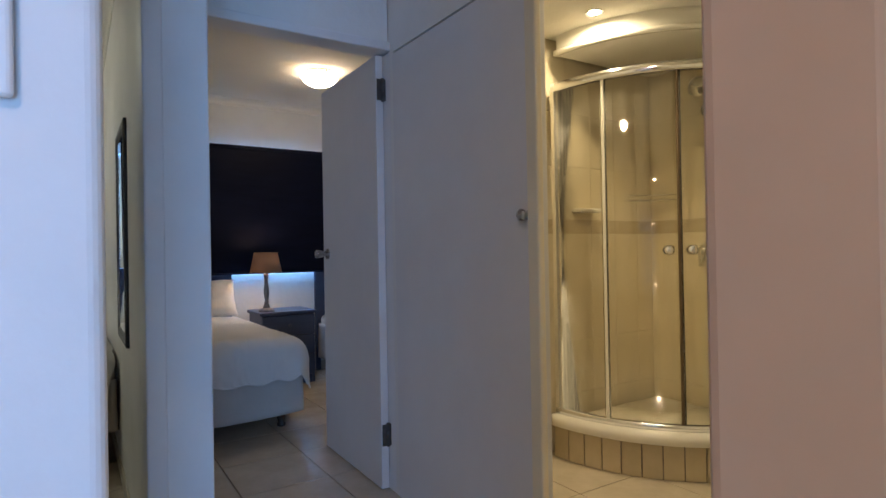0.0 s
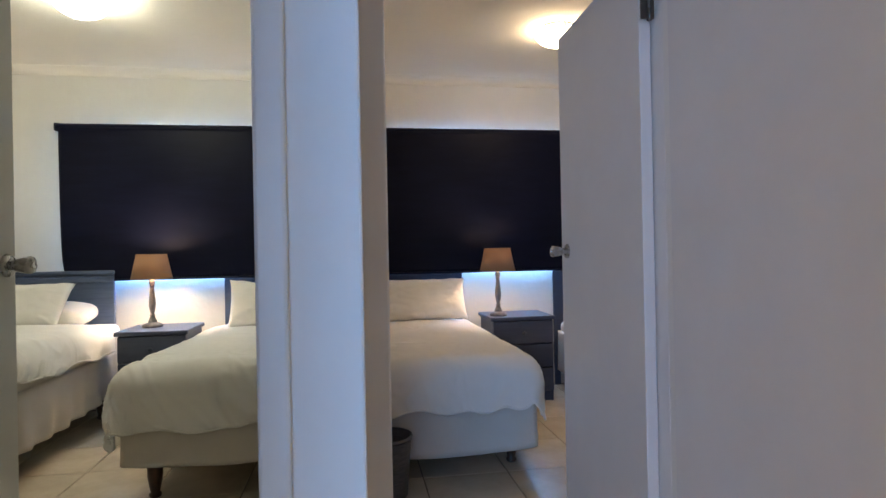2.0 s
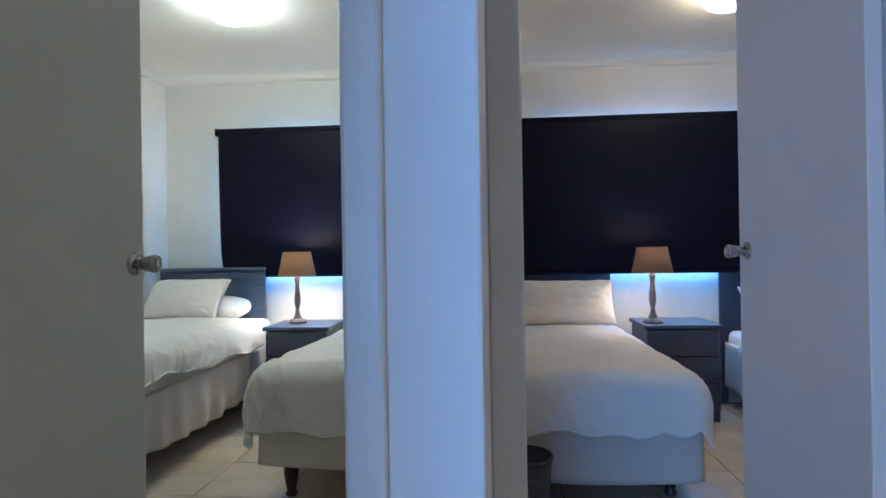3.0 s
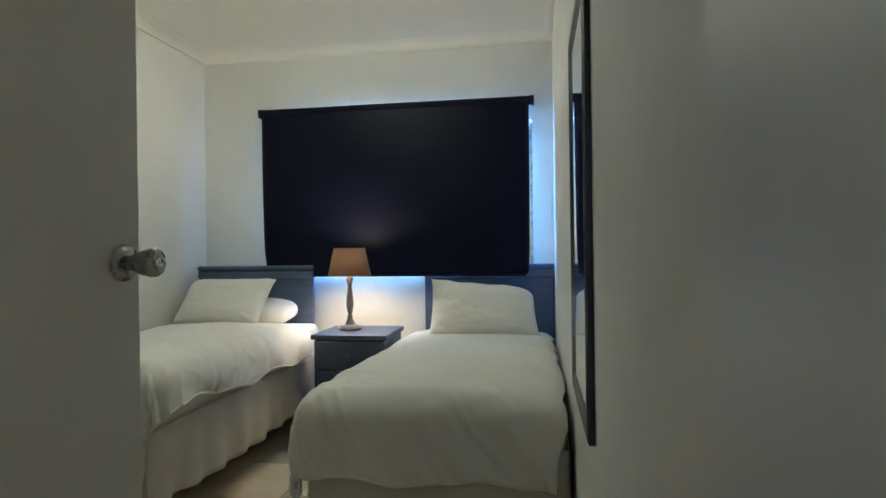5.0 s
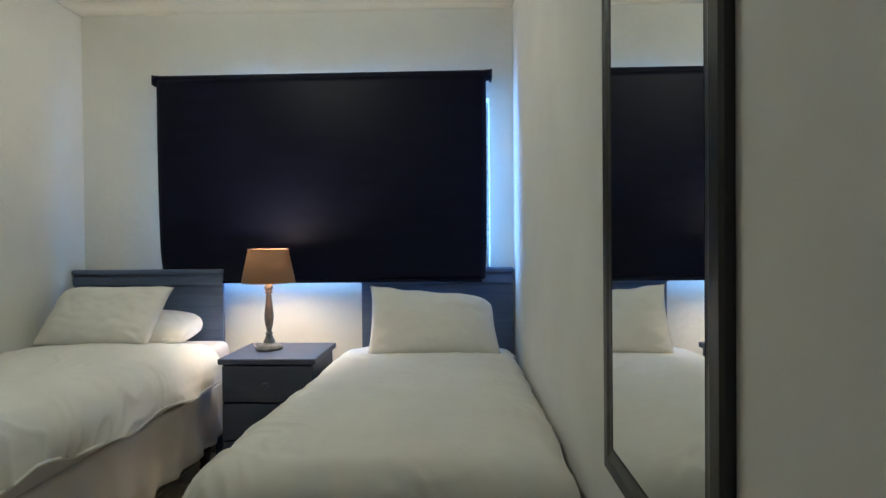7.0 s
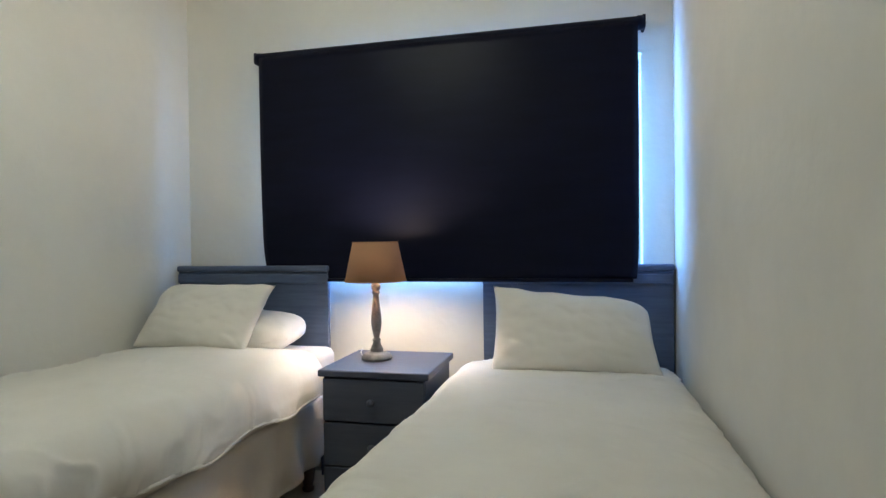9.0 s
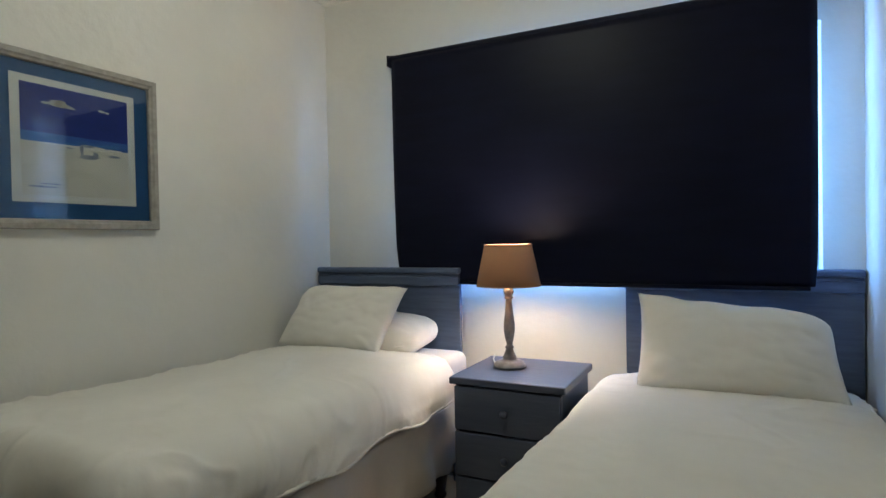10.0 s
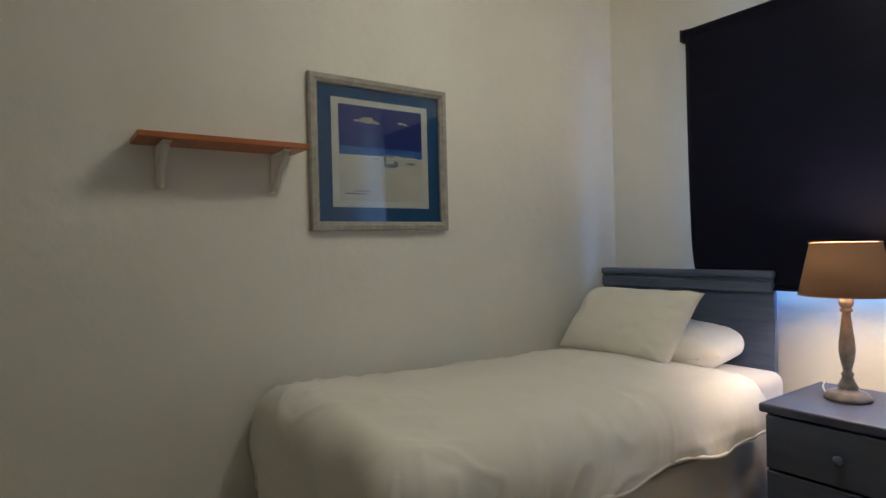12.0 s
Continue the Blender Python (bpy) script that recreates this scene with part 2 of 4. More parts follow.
def tube(path, r, seg=10):
    bm = bmesh.new()
    pts = [Vector(p) for p in path]
    rings = []
    for i, p in enumerate(pts):
        d = (pts[min(i + 1, len(pts) - 1)] - pts[max(i - 1, 0)]).normalized()
        q = d.to_track_quat("Z", "Y")
        rings.append([bm.verts.new(p + q @ Vector((r * math.cos(2 * math.pi * k / seg), r * math.sin(2 * math.pi * k / seg), 0))) for k in range(seg)])
    for a, b in zip(rings, rings[1:]):
        for k in range(seg):
            bm.faces.new((a[k], a[(k + 1) % seg], b[(k + 1) % seg], b[k]))
    bm.faces.new(rings[0][::-1])
    bm.faces.new(rings[-1])
    bmesh.ops.recalc_face_normals(bm, faces=bm.faces)
    return bm


def structure(name, bm, mat, label, category, smooth=False):
    return tagged(finish(name, bm, mat, None, smooth), label, category, kind="structure")


# ---- structure ----
H = 2.52
WY = 6.0          # inner face of the window wall
LX, PX0, PX1, RX = -1.58, 0.858, 0.992, 3.56
structure("wall_north", boxes((-1.78, -0.85, WY, 6.2, 0, H), (0.726, 1.22, WY, 6.2, 0, H), (2.84, 3.95, WY, 6.2, 0, H),
                              (-0.85, 0.726, WY, 6.2, 0, 0.942), (-0.85, 0.726, WY, 6.2, 1.96, H), (1.22, 2.84, WY, 6.2, 0, 0.938), (1.22, 2.84, WY, 6.2, 1.96, H)),
          PLASTER, "white plastered outer wall with two window openings", "wall")
structure("wall_west", boxes((-1.78, LX, 2.347, WY, 0, H)), PLASTER, "white plastered bedroom wall", "wall")
structure("wall_partition", boxes((PX0, PX1, 2.347, WY, 0, H), bevel=0.006), ROUGH_PLASTER, "white plastered partition wall between the two bedrooms", "wall")
structure("wall_east", boxes((RX, 3.75, 3.1, WY, 0, H)), PLASTER, "white plastered wall of the second bedroom", "wall")
structure("wall_twin_south", boxes((-1.58, -0.02, 2.347, 2.467, 0, H), (-0.02, PX0, 2.347, 2.467, 2.08, H)), PLASTER, "white plastered wall above the bedroom doorway", "wall")
structure("wall_second_south", boxes((PX1, 1.90, 3.0, 3.1, 2.07, H), (1.93, 3.95, 3.0, 3.1, 0, H)), PLASTER, "white plastered wall above the second doorway", "wall")
structure("wall_cupboard", boxes((1.905, 1.95, 1.97, 3.0, 2.03, H), (1.905, 1.95, 2.955, 3.0, 0, 2.03), (1.932, 1.95, 2.0, 2.955, 0, 2.03)), PLASTER, "white wall round the hall cupboard", "wall")
structure("wall_bath_door", boxes((1.865, 1.949, 1.322, 1.97, 2.091, H)), PLASTER, "wall above the bathroom doorway", "wall")
structure("wall_hall_east", boxes((1.86, 1.949, 0.842, 1.320, 0, H), bevel=0.004), ROUGH_PLASTER, "rough white plastered hall wall beside the bathroom door", "wall")
structure("wall_bath_south", boxes((1.951, 3.95, 1.08, 1.20, 0, H)), PLASTER, "plastered south wall of the bathroom", "wall")
# both walls carry the warm lamplight in their colour; the second is unseen
structure("wall_living_north", boxes((1.0, 1.949, 0.73, 0.84, 0, H), bevel=0.012, seg=3), WARM_LIT_WALL, "wall end at the hall opening, warm lamplight put into its colour", "wall")
structure("wall_living_east", boxes((1.52, 1.64, -3.2, 0.728, 0, H)), WARM_LIT_WALL, "unseen living room wall in the same warm-light colour", "wall")
structure("wall_hall_west", boxes((-2.5, 0.705, 1.593, 1.655, 0, H), bevel=0.024, seg=5), ROUGH_PLASTER, "rough white plastered hall wall with rounded corner", "wall")
structure("wall_nook", boxes((-0.35, -0.22, 1.655, 2.347, 0, H)), PLASTER, "white plastered wall of the small lobby", "wall")
# out of view; added tan enclosure that limits the blue bounce
structure("wall_living", boxes((-2.65, -2.5, -3.2, 1.72, 0, H), (-2.5, -1.92, -3.35, -3.2, 0, H), (0.42, 1.64, -3.35, -3.2, 0, H), (-1.92, 0.42, -3.35, -3.2, 0, 0.28), (-1.92, 0.42, -3.35, -3.2, 2.22, H)),
          LOW_BOUNCE_WALL, "unseen living room walls, coloured tan to cut bounced blue light", "wall")
structure("wall_bath_east", boxes((3.75, 3.95, 1.2, 3.0, 0, H)), PLASTER, "plastered bathroom wall", "wall")
structure("ceiling", boxes((-2.7, 3.95, -3.35, 6.2, H, H + 0.12)), CEILING, "cream painted ceiling", "ceiling")
structure("ceiling_bath", boxes((1.95, 3.75, 1.2, 3.0, 2.28, 2.33)), CEILING, "lowered bathroom ceiling", "ceiling")


def cove(x0, x1, y0, y1, r=0.05):
    """A hollow plaster cornice round a room."""
    bm = bmesh.new()
    prof = [(0, -r - 0.012), (0.006, -r - 0.012)] + [(r - r * math.cos(a) + 0.004, -r + r * math.sin(a) - 0.004) for a in np.linspace(0.1, 1.5, 6)] + [(r + 0.012, -0.004), (r + 0.012, 0)]
    loops = []
    for d, h in prof:
        loops.append([bm.verts.new((x, y, H + h)) for x, y in ((x0 + d, y0 + d), (x1 - d, y0 + d), (x1 - d, y1 - d), (x0 + d, y1 - d))])
    for a, b in zip(loops, loops[1:]):
        for i in range(4):
            bm.faces.new((a[i], a[(i + 1) % 4], b[(i + 1) % 4], b[i]))
    bmesh.ops.recalc_face_normals(bm, faces=bm.faces)
    return bm


structure("trim_cornice_twin", cove(LX, PX0, 2.467, WY), CEILING, "small coved plaster cornice", "cornice", True)
structure("trim_cornice_second", cove(PX1, RX, 3.1, WY), CEILING, "small coved plaster cornice", "cornice", True)
structure("baseboard_twin", boxes((LX, LX + 0.01, 2.467, WY, 0, 0.07), (LX + 0.01, PX0 - 0.01, WY - 0.01, WY, 0, 0.07), (PX0 - 0.01, PX0, 2.48, WY, 0, 0.07), bevel=0.002), SKIRTING, "beige tile skirting", "baseboard")
structure("baseboard_second", boxes((PX1, PX1 + 0.01, 3.1, WY, 0, 0.08), (PX1 + 0.01, RX - 0.01, WY - 0.01, WY, 0, 0.08), (RX - 0.01, RX, 3.1, WY, 0, 0.08), bevel=0.002), SKIRTING, "beige tile skirting", "baseboard")


# ---- windows behind the blinds ----
def window(name, x0, x1):
    w = thing(name, "aluminium window hidden behind a dark roller blind", "window", (0, 0, 0), kind="structure")
    z0, z1 = 0.942, 1.96
    part("window_frame", boxes((x0, x0 + 0.04, 6.08, 6.13, z0, z1), (x1 - 0.018, x1, 6.10, 6.13, z0, z1), (x0 + 0.04, x1 - 0.04, 6.08, 6.13, z0, z0 + 0.04), (x0 + 0.04, x1 - 0.04, 6.08, 6.13, z1 - 0.04, z1), ((x0 + x1) / 2 - 0.02, (x0 + x1) / 2 + 0.02, 6.08, 6.13, z0 + 0.04, z1 - 0.04)), STEEL, w)
    for a, b in ((x0 + 0.04, (x0 + x1) / 2 - 0.02), ((x0 + x1) / 2 + 0.02, x1 - 0.018)):
        p = part("pane", boxes((a, b, 6.10, 6.105, z0 + 0.04, z1 - 0.04)), CLEAR_GLASS, w)
        p.visible_shadow = False


window("window_1", -0.85, 0.726)
window("window_2", 1.22, 2.84)


def roller_blind(x0, x1, z1, z0, hem_in, mirror=1):
    b = thing("roller_blind", "black roller blind drawn down over the window", "roller blind", ((x0 + x1) / 2, 5.940, z1), group="roller blinds")
    w, h = x1 - x0, z1 - z0
    part("tube", lathe([(0.012, -w / 2 - 0.012), (0.030, -w / 2 - 0.010), (0.031, -w / 2 + 0.01), (0.028, -w / 2 + 0.02), (0.028, w / 2 - 0.02), (0.031, w / 2 - 0.01), (0.030, w / 2 + 0.010), (0.012, w / 2 + 0.012)], 24, "x"), BLIND, b, smooth=True)

    def cloth(u, v):
        s = v * h
        taper = hem_in * (0.35 * v ** 2 + 0.65 * v ** 14)
        x = -w / 2 + 0.016 + taper + (w - 0.032 - taper * 1.3) * u
        edge = (abs(u - 0.5) * 2) ** 8
        y = -0.026 - 0.008 * edge * v * math.sin(3.0 * v) + 0.003 * noise.noise((u * 3, v * 2, mirror)) - 0.040 * max(v - 0.74, 0.0)
        return Vector((x, y, -s + 0.004 * edge * v))

    ob = part("fabric", grid_mesh(60, 40, cloth), BLIND, b, smooth=True)
    ob.modifiers.new("thickness", "SOLIDIFY").thickness = 0.002
    # unseen white reflector added behind the fabric for the glow round the blind
    bounce = part("bounce_sheet", grid_mesh(24, 12, lambda u, v: cloth(0.008 + 0.984 * u, v) + Vector((0, 0.004, 0))), LINEN, b, "unseen white sheet added to bounce window light onto the wall", True)
    bounce.modifiers.new("thickness", "SOLIDIFY").thickness = 0.001
    part("hem_bar", boxes((-w / 2 + 0.02 + hem_in, w / 2 - 0.03 - hem_in * 0.3, -0.044, -0.030, -h - 0.012, -h + 0.004), bevel=0.005), BLIND, b)
    for sx in (-w / 2 - 0.018, w / 2 + 0.004):
        part("bracket", boxes((sx, sx + 0.014, -0.02, 0.060, -0.025, 0.03), bevel=0.004), BLIND, b)
    return b


roller_blind(-1.120, 0.722, 2.070, 0.960, 0.050)
roller_blind(1.08, 2.86, 2.070, 0.955, 0.012, 2)


# ---- doors ----
def door_frame(name, label, dims, mat):
    f = thing(name, label, "door frame", kind="structure")
    for n, d in dims:
        part(n, boxes(d, bevel=0.006), mat, f)
    return f


door_frame("door_frame_twin", "white painted door frame of the twin bedroom", (("jamb", (0.821, 0.872, 2.330, 2.475, 0, 2.05)), ("jamb", (-0.045, 0.003, 2.330, 2.475, 0, 2.05)), ("head", (-0.045, 0.870, 2.330, 2.475, 2.052, 2.10))), FRAME_PAINT)
door_frame("door_frame_second", "white painted door frame of the second bedroom", (("jamb", (PX1, 1.073, 2.985, 3.11, 0, 2.04)), ("jamb", (1.904, 1.945, 2.985, 3.11, 0, 2.04)), ("head", (PX1, 1.945, 2.985, 3.11, 2.043, 2.085))), FRAME_PAINT)
door_frame("door_frame_bath", "cream painted door frame of the bathroom", (("jamb", (1.838, 1.864, 1.922, 1.972, 0, 2.05)), ("jamb", (1.838, 2.01, 1.322, 1.357, 0, 2.05)), ("head", (1.838, 1.96, 1.322, 1.972, 2.052, 2.09))), CREAM)


def knob_set(parent, x, y, z, sx):
    """A round door knob with its rose, standing out along x."""
    k = part("door_knob", lathe([(0.013, 0.0), (0.013, sx * 0.016), (0.0145, sx * 0.022), (0.017, sx * 0.030), (0.0205, sx * 0.044), (0.0232, sx * 0.060), (0.0236, sx * 0.066), (0.0215, sx * 0.071), (0.015, sx * 0.0735), (0.004, sx * 0.074)], 28, "x", (x, y, z)), STEEL, parent, "brushed steel tapered knob", True)
    part("rose", lathe([(0.031, 0.0), (0.031, sx * 0.003), (0.028, sx * 0.008), (0.016, sx * 0.011), (0.0, sx * 0.011)], 28, "x", (x, y, z), False), STEEL, k, smooth=True)
    part("lock_button", lathe([(0.008, 0.0), (0.008, sx * 0.003), (0.002, sx * 0.0035)], 16, "x", (x + sx * 0.0735, y, z)), CHROME, k, smooth=True)


def hinge(parent, x, y, z, flip):
    h = part("hinge", lathe([(0.004, -0.056), (0.0085, -0.053), (0.0085, -0.018), (0.0075, -0.017), (0.0085, -0.016), (0.0085, 0.016), (0.0075, 0.017), (0.0085, 0.018), (0.0085, 0.053), (0.004, 0.056)], 14, "z", (x, y, z)), HINGE, parent, "dark steel butt hinge", True)
    part("hinge_leaf", boxes((x - 0.030, x + 0.030, y + flip * 0.001 - 0.002, y + flip * 0.001 + 0.002, z - 0.05, z + 0.05), bevel=0.001), HINGE, h)


twin_door = thing("door_1", "plain white flush door standing open into the twin bedroom", "door", (0.006, 2.405, 0), rz=-3.1)
part("leaf", boxes((0, 0.038, 0, 0.690, 0.008, 2.035), bevel=0.003), PAINT, twin_door)
knob_set(twin_door, 0.0385, 0.654, 1.105, 0.88)
knob_set(twin_door, -0.0005, 0.654, 1.105, -0.88)
second_door = thing("door_2", "plain white flush door standing open into the second bedroom", "door", (1.860, 3.050, 0), rz=-1.3)
part("leaf", boxes((0, 0.038, 0, 0.745, 0.010, 2.035), bevel=0.003), PAINT, second_door)
knob_set(second_door, -0.0005, 0.672, 1.11, -1)
knob_set(second_door, 0.0385, 0.672, 1.11, 1)
for z in (0.262, 1.872):
    hinge(second_door, 0.030, -0.012, z, -1)
cupboard = thing("door_3", "plain white flush cupboard door, closed, in the hall wall", "door", (1.893, 1.975, 0))
part("leaf", boxes((0, 0.035, 0, 0.968, 0.006, 2.013), bevel=0.003), PAINT, cupboard)
ck = part("door_knob", lathe([(0.010, 0), (0.009, -0.012), (0.012, -0.020), (0.019, -0.027), (0.020, -0.034), (0.014, -0.040), (0.004, -0.041)], 24, "x", (0, 0.052, 1.222)), STEEL, cupboard, "small brushed steel knob", True)
part("rose", lathe([(0.016, 0), (0.016, -0.003), (0.010, -0.005), (0.0, -0.005)], 20, "x", (-0.0002, 0.052, 1.222), False), STEEL, ck, smooth=True)

panel = thing("switch_panel", "white surface-mounted plastic switch box on the hall wall", "switch box", (0.47, 1.593, 1.47))
part("cover", boxes((-0.13, 0.13, -0.022, -0.001, -0.145, 0.15), bevel=0.008, seg=3), FRAME_PAINT, panel)
part("lid", boxes((-0.11, 0.11, -0.027, -0.0225, -0.125, 0.13), bevel=0.004), FRAME_PAINT, panel)


# ---- beds ----
def skirt(x0, x1, y0, y1, z1, z0, amp, folds, seed, sag=0.02, gather=0.0, lift=0.0):
    """A cloth cover hanging round three sides of a bed base: head right, foot, left."""
    length = (y1 - y0) * 2 + (x1 - x0)
    n = 220
    bm = bmesh.new()
    rows = []
    for j in range(13):
        v = j / 12
        row = []
        for i in range(n + 1):
            s = i / n * length
            if s < y1 - y0:
                p, out, local = Vector((x1, y1 - s, 0)), Vector((1, 0, 0)), s / (y1 - y0)
            elif s < (y1 - y0) + (x1 - x0):
                k = s - (y1 - y0)
                p, out, local = Vector((x1 - k, y0, 0)), Vector((0, -1, 0)), k / (x1 - x0)
            else:
                k = s - (y1 - y0) - (x1 - x0)
                p, out, local = Vector((x0, y0 + k, 0)), Vector((-1, 0, 0)), k / (y1 - y0)
            f = amp * v * (0.5 * math.sin(folds * s + 2 * noise.noise((s * 2, seed, 0))) + noise.noise((s * 7, seed, v * 1.2)))
            f += gather * v * math.exp(-s / 0.32) * (math.sin(52 * s + 5 * v) + 0.8 * noise.noise((s * 19, v * 3, seed)))
            hem = z0 + lift * math.exp(-s / 0.3) - sag * math.sin(math.pi * local) + 0.35 * amp * noise.noise((s * 5, seed, 3))
            p = p + out * (0.004 + f + 0.006 * v)
            p.z = z1 + (hem - z1) * v
            row.append(bm.verts.new(p))
        rows.append(row)
    for a, b in zip(rows, rows[1:]):
        for i in range(n):
            bm.faces.new((a[i], a[i + 1], b[i + 1], b[i]))
    return bm


def single_bed(label, x0, x1, y0, y1, z_base, z_skirt, z_matt, head, wood, amp=0.008, folds=22, seed=1, sag=0.02, gather=0.0, lift=0.0):
    bed = thing("single_bed", label, "bed", (0, 0, 0), group="single beds")
    part("base", boxes((x0 + 0.012, x1 - 0.012, y0 + 0.012, y1, z_base, z_base + 0.19), bevel=0.02, seg=3), VALANCE, bed)
    ob = part("valance", skirt(x0, x1, y0, y1, z_base + 0.27, z_skirt, amp, folds, seed, sag, gather, lift), VALANCE, bed, "pale cloth base cover with soft folds", True)
    ob.modifiers.new("thickness", "SOLIDIFY").thickness = 0.003
    part("mattress", boxes((x0 + 0.005, x1 - 0.005, y0 + 0.01, y1 - 0.005, z_base + 0.195, z_matt), bevel=0.045, seg=5), MATTRESS, bed, "cream mattress", True)
    for lx in (x0 + 0.09, x1 - 0.09):
        for ly in (y0 + 0.16, y1 - 0.16):
            part("leg", lathe([(0.018, 0), (0.026, 0.004), (0.028, 0.018), (0.020, 0.026), (0.026, 0.05), (0.034, 0.10), (0.034, z_base + 0.01)], 18, "z", (lx, ly, 0)), DARK_WOOD, bed, "dark turned wooden foot", True)
    hx0, hx1, top, dy = head
    hb = part("headboard", boxes((hx0, hx1, 5.966 + dy, 5.990 + dy, 0.16, top - 0.045), bevel=0.004), wood, bed, "blue stained wooden headboard")
    part("top_rail", boxes((hx0 - 0.004, hx1 + 0.004, 5.946 + dy, 5.994 + dy, top - 0.030, top), bevel=0.011, seg=3), wood, hb)
    part("moulding", boxes((hx0, hx1, 5.952 + dy, 5.9655 + dy, top - 0.088, top - 0.042), bevel=0.006, seg=3), wood, hb)
    part("moulding", boxes((hx0, hx1, 5.960 + dy, 5.972 + dy, top - 0.0435, top - 0.0305), bevel=0.003), wood, hb)
    for px in (hx0, hx1 - 0.05):
        part("post", boxes((px, px + 0.05, 5.962 + dy, 5.984 + dy, 0.0, 0.17), bevel=0.003), wood, hb)
    return bed


def duvet(label, x0, x1, y0, y1, top, drop_l, drop_r, drop_foot, seed, puff=0.03, wrinkle=0.010, skew=0.0, tilt=0.0, crease=0.006):
    """A quilt laid over a mattress, hanging at the foot and at the sides, and longest at its corners."""
    d = thing("duvet", label, "duvet", (0, 0, 0), group="duvets")
    r = 0.085

    def bend(e):
        if e <= 0:
            return 0.0, 0.0
        a = min(e / r, math.pi / 2)
        return r * math.sin(a), r * (1 - math.cos(a)) + max(e - r * math.pi / 2, 0)

    ix0, ix1, iy0 = x0 + r, x1 - r, y0 + r
    lo, hi, foot = ix0 - drop_l - r * 0.55, ix1 + drop_r + r * 0.55, iy0 - drop_foot - r * 0.55

    def fn(u, v):
        sx = lo + (hi - lo) * u
        sy = foot + (y1 - foot) * v
        sy += skew * (u - 0.5) * (1 - v)
        sy += (1 - v) ** 5 * 0.045 * noise.noise((u * 9, seed, 0.5))
        sx += (abs(u - 0.5) * 2) ** 9 * 0.045 * noise.noise((v * 11, seed, 2.5))
        ex = (sx - ix1) if sx > ix1 else (ix0 - sx) if sx < ix0 else 0.0
        dirx = 1 if sx > ix1 else -1
        ey = max(iy0 - sy, 0.0)
        e = math.hypot(ex, ey)
        out, down = bend((ex ** 3 + ey ** 3) ** (1 / 3))
        x, y = min(max(sx, ix0), ix1), max(sy, iy0)
        if e > 1e-6:
            x += dirx * out * ex / e
            y -= out * ey / e
        cx, cy = (x - x0) / (x1 - x0), (y - y0) / (y1 - y0)
        crown = puff * max(math.sin(math.pi * min(max(cx, 0), 1)), 0) ** 0.6
        n1 = noise.noise((sx * 2.3, sy * 2.0, seed))
        n2 = noise.noise((sx * 5.5 + n1 * 1.3, sy * 4.2, seed + 7))
        inset = min(ix1 - sx, sx - ix0, sy - iy0)
        edge = min(0.55 + e / 0.12, 1.0) if e > 0 else 0.55 * max(0.0, 1 - inset / 0.22)
        side = ex >= ey and min(ix1 - sx, sx - ix0) < sy - iy0
        along, across = (sy, sx) if side else (sx, sy)
        slant = along + 0.55 * across + 0.10 * n1
        patch = min(max(0.45 + 1.5 * noise.noise((sx * 2.6, sy * 2.2, seed + 41)), 0.0), 1.0)
        n4 = 1 - abs(noise.noise((slant * 4.5, across * 2.6, seed + 5))) * 2
        ridge = patch * max(0.0, 1 - 3.0 * abs(noise.noise((slant * 12 + 1.0 * n2, across * 5.5 + 1.2 * n2, seed + 13)))) ** 2
        ridge2 = patch * max(0.0, 1 - 4.5 * abs(noise.noise((sx * 1.6 + sy * 2.0 + n1, sx * 4.2 - sy * 1.4 + n2, seed + 19)))) ** 2
        fine = noise.noise((sx * 26, sy * 22, seed + 23))
        hang = min(down / 0.12, 1.0)
        z = top + tilt * (0.45 - cy) - down + crown * (1 - hang) + (wrinkle * (0.9 * n1 + 0.35 * n2) + crease * edge * (1.6 * ridge + 0.2 * n4) + crease * 0.5 * ridge2 + 0.0010 * fine) * (1 - 0.6 * hang)
        wave = hang * (crease * 1.5 * (n4 + ridge) + 0.022 * noise.noise((sx * 6, sy * 6, seed + 11)) + 0.012 * math.sin((sx * (1 if ey > ex else 0) + sy * (1 if ex >= ey else 0)) * 19 + seed) * (down / 0.3))
        if e > 1e-6:
            x += dirx * (wave + 0.012 * hang) * ex / e
            y -= (wave + 0.012 * hang) * ey / e
        return Vector((x, y, z))

    ob = part("cover", grid_mesh(150, 210, fn), LINEN, d, smooth=True)
    rim = [fn(0, 1 - k / 60) for k in range(60)] + [fn(k / 60, 0) for k in range(60)] + [fn(1, k / 60) for k in range(61)]
    part("piped_hem", tube(rim, 0.007, 6), LINEN, d, smooth=True)
    so = ob.modifiers.new("thickness", "SOLIDIFY")
    so.thickness, so.offset = 0.008, 0
    return d


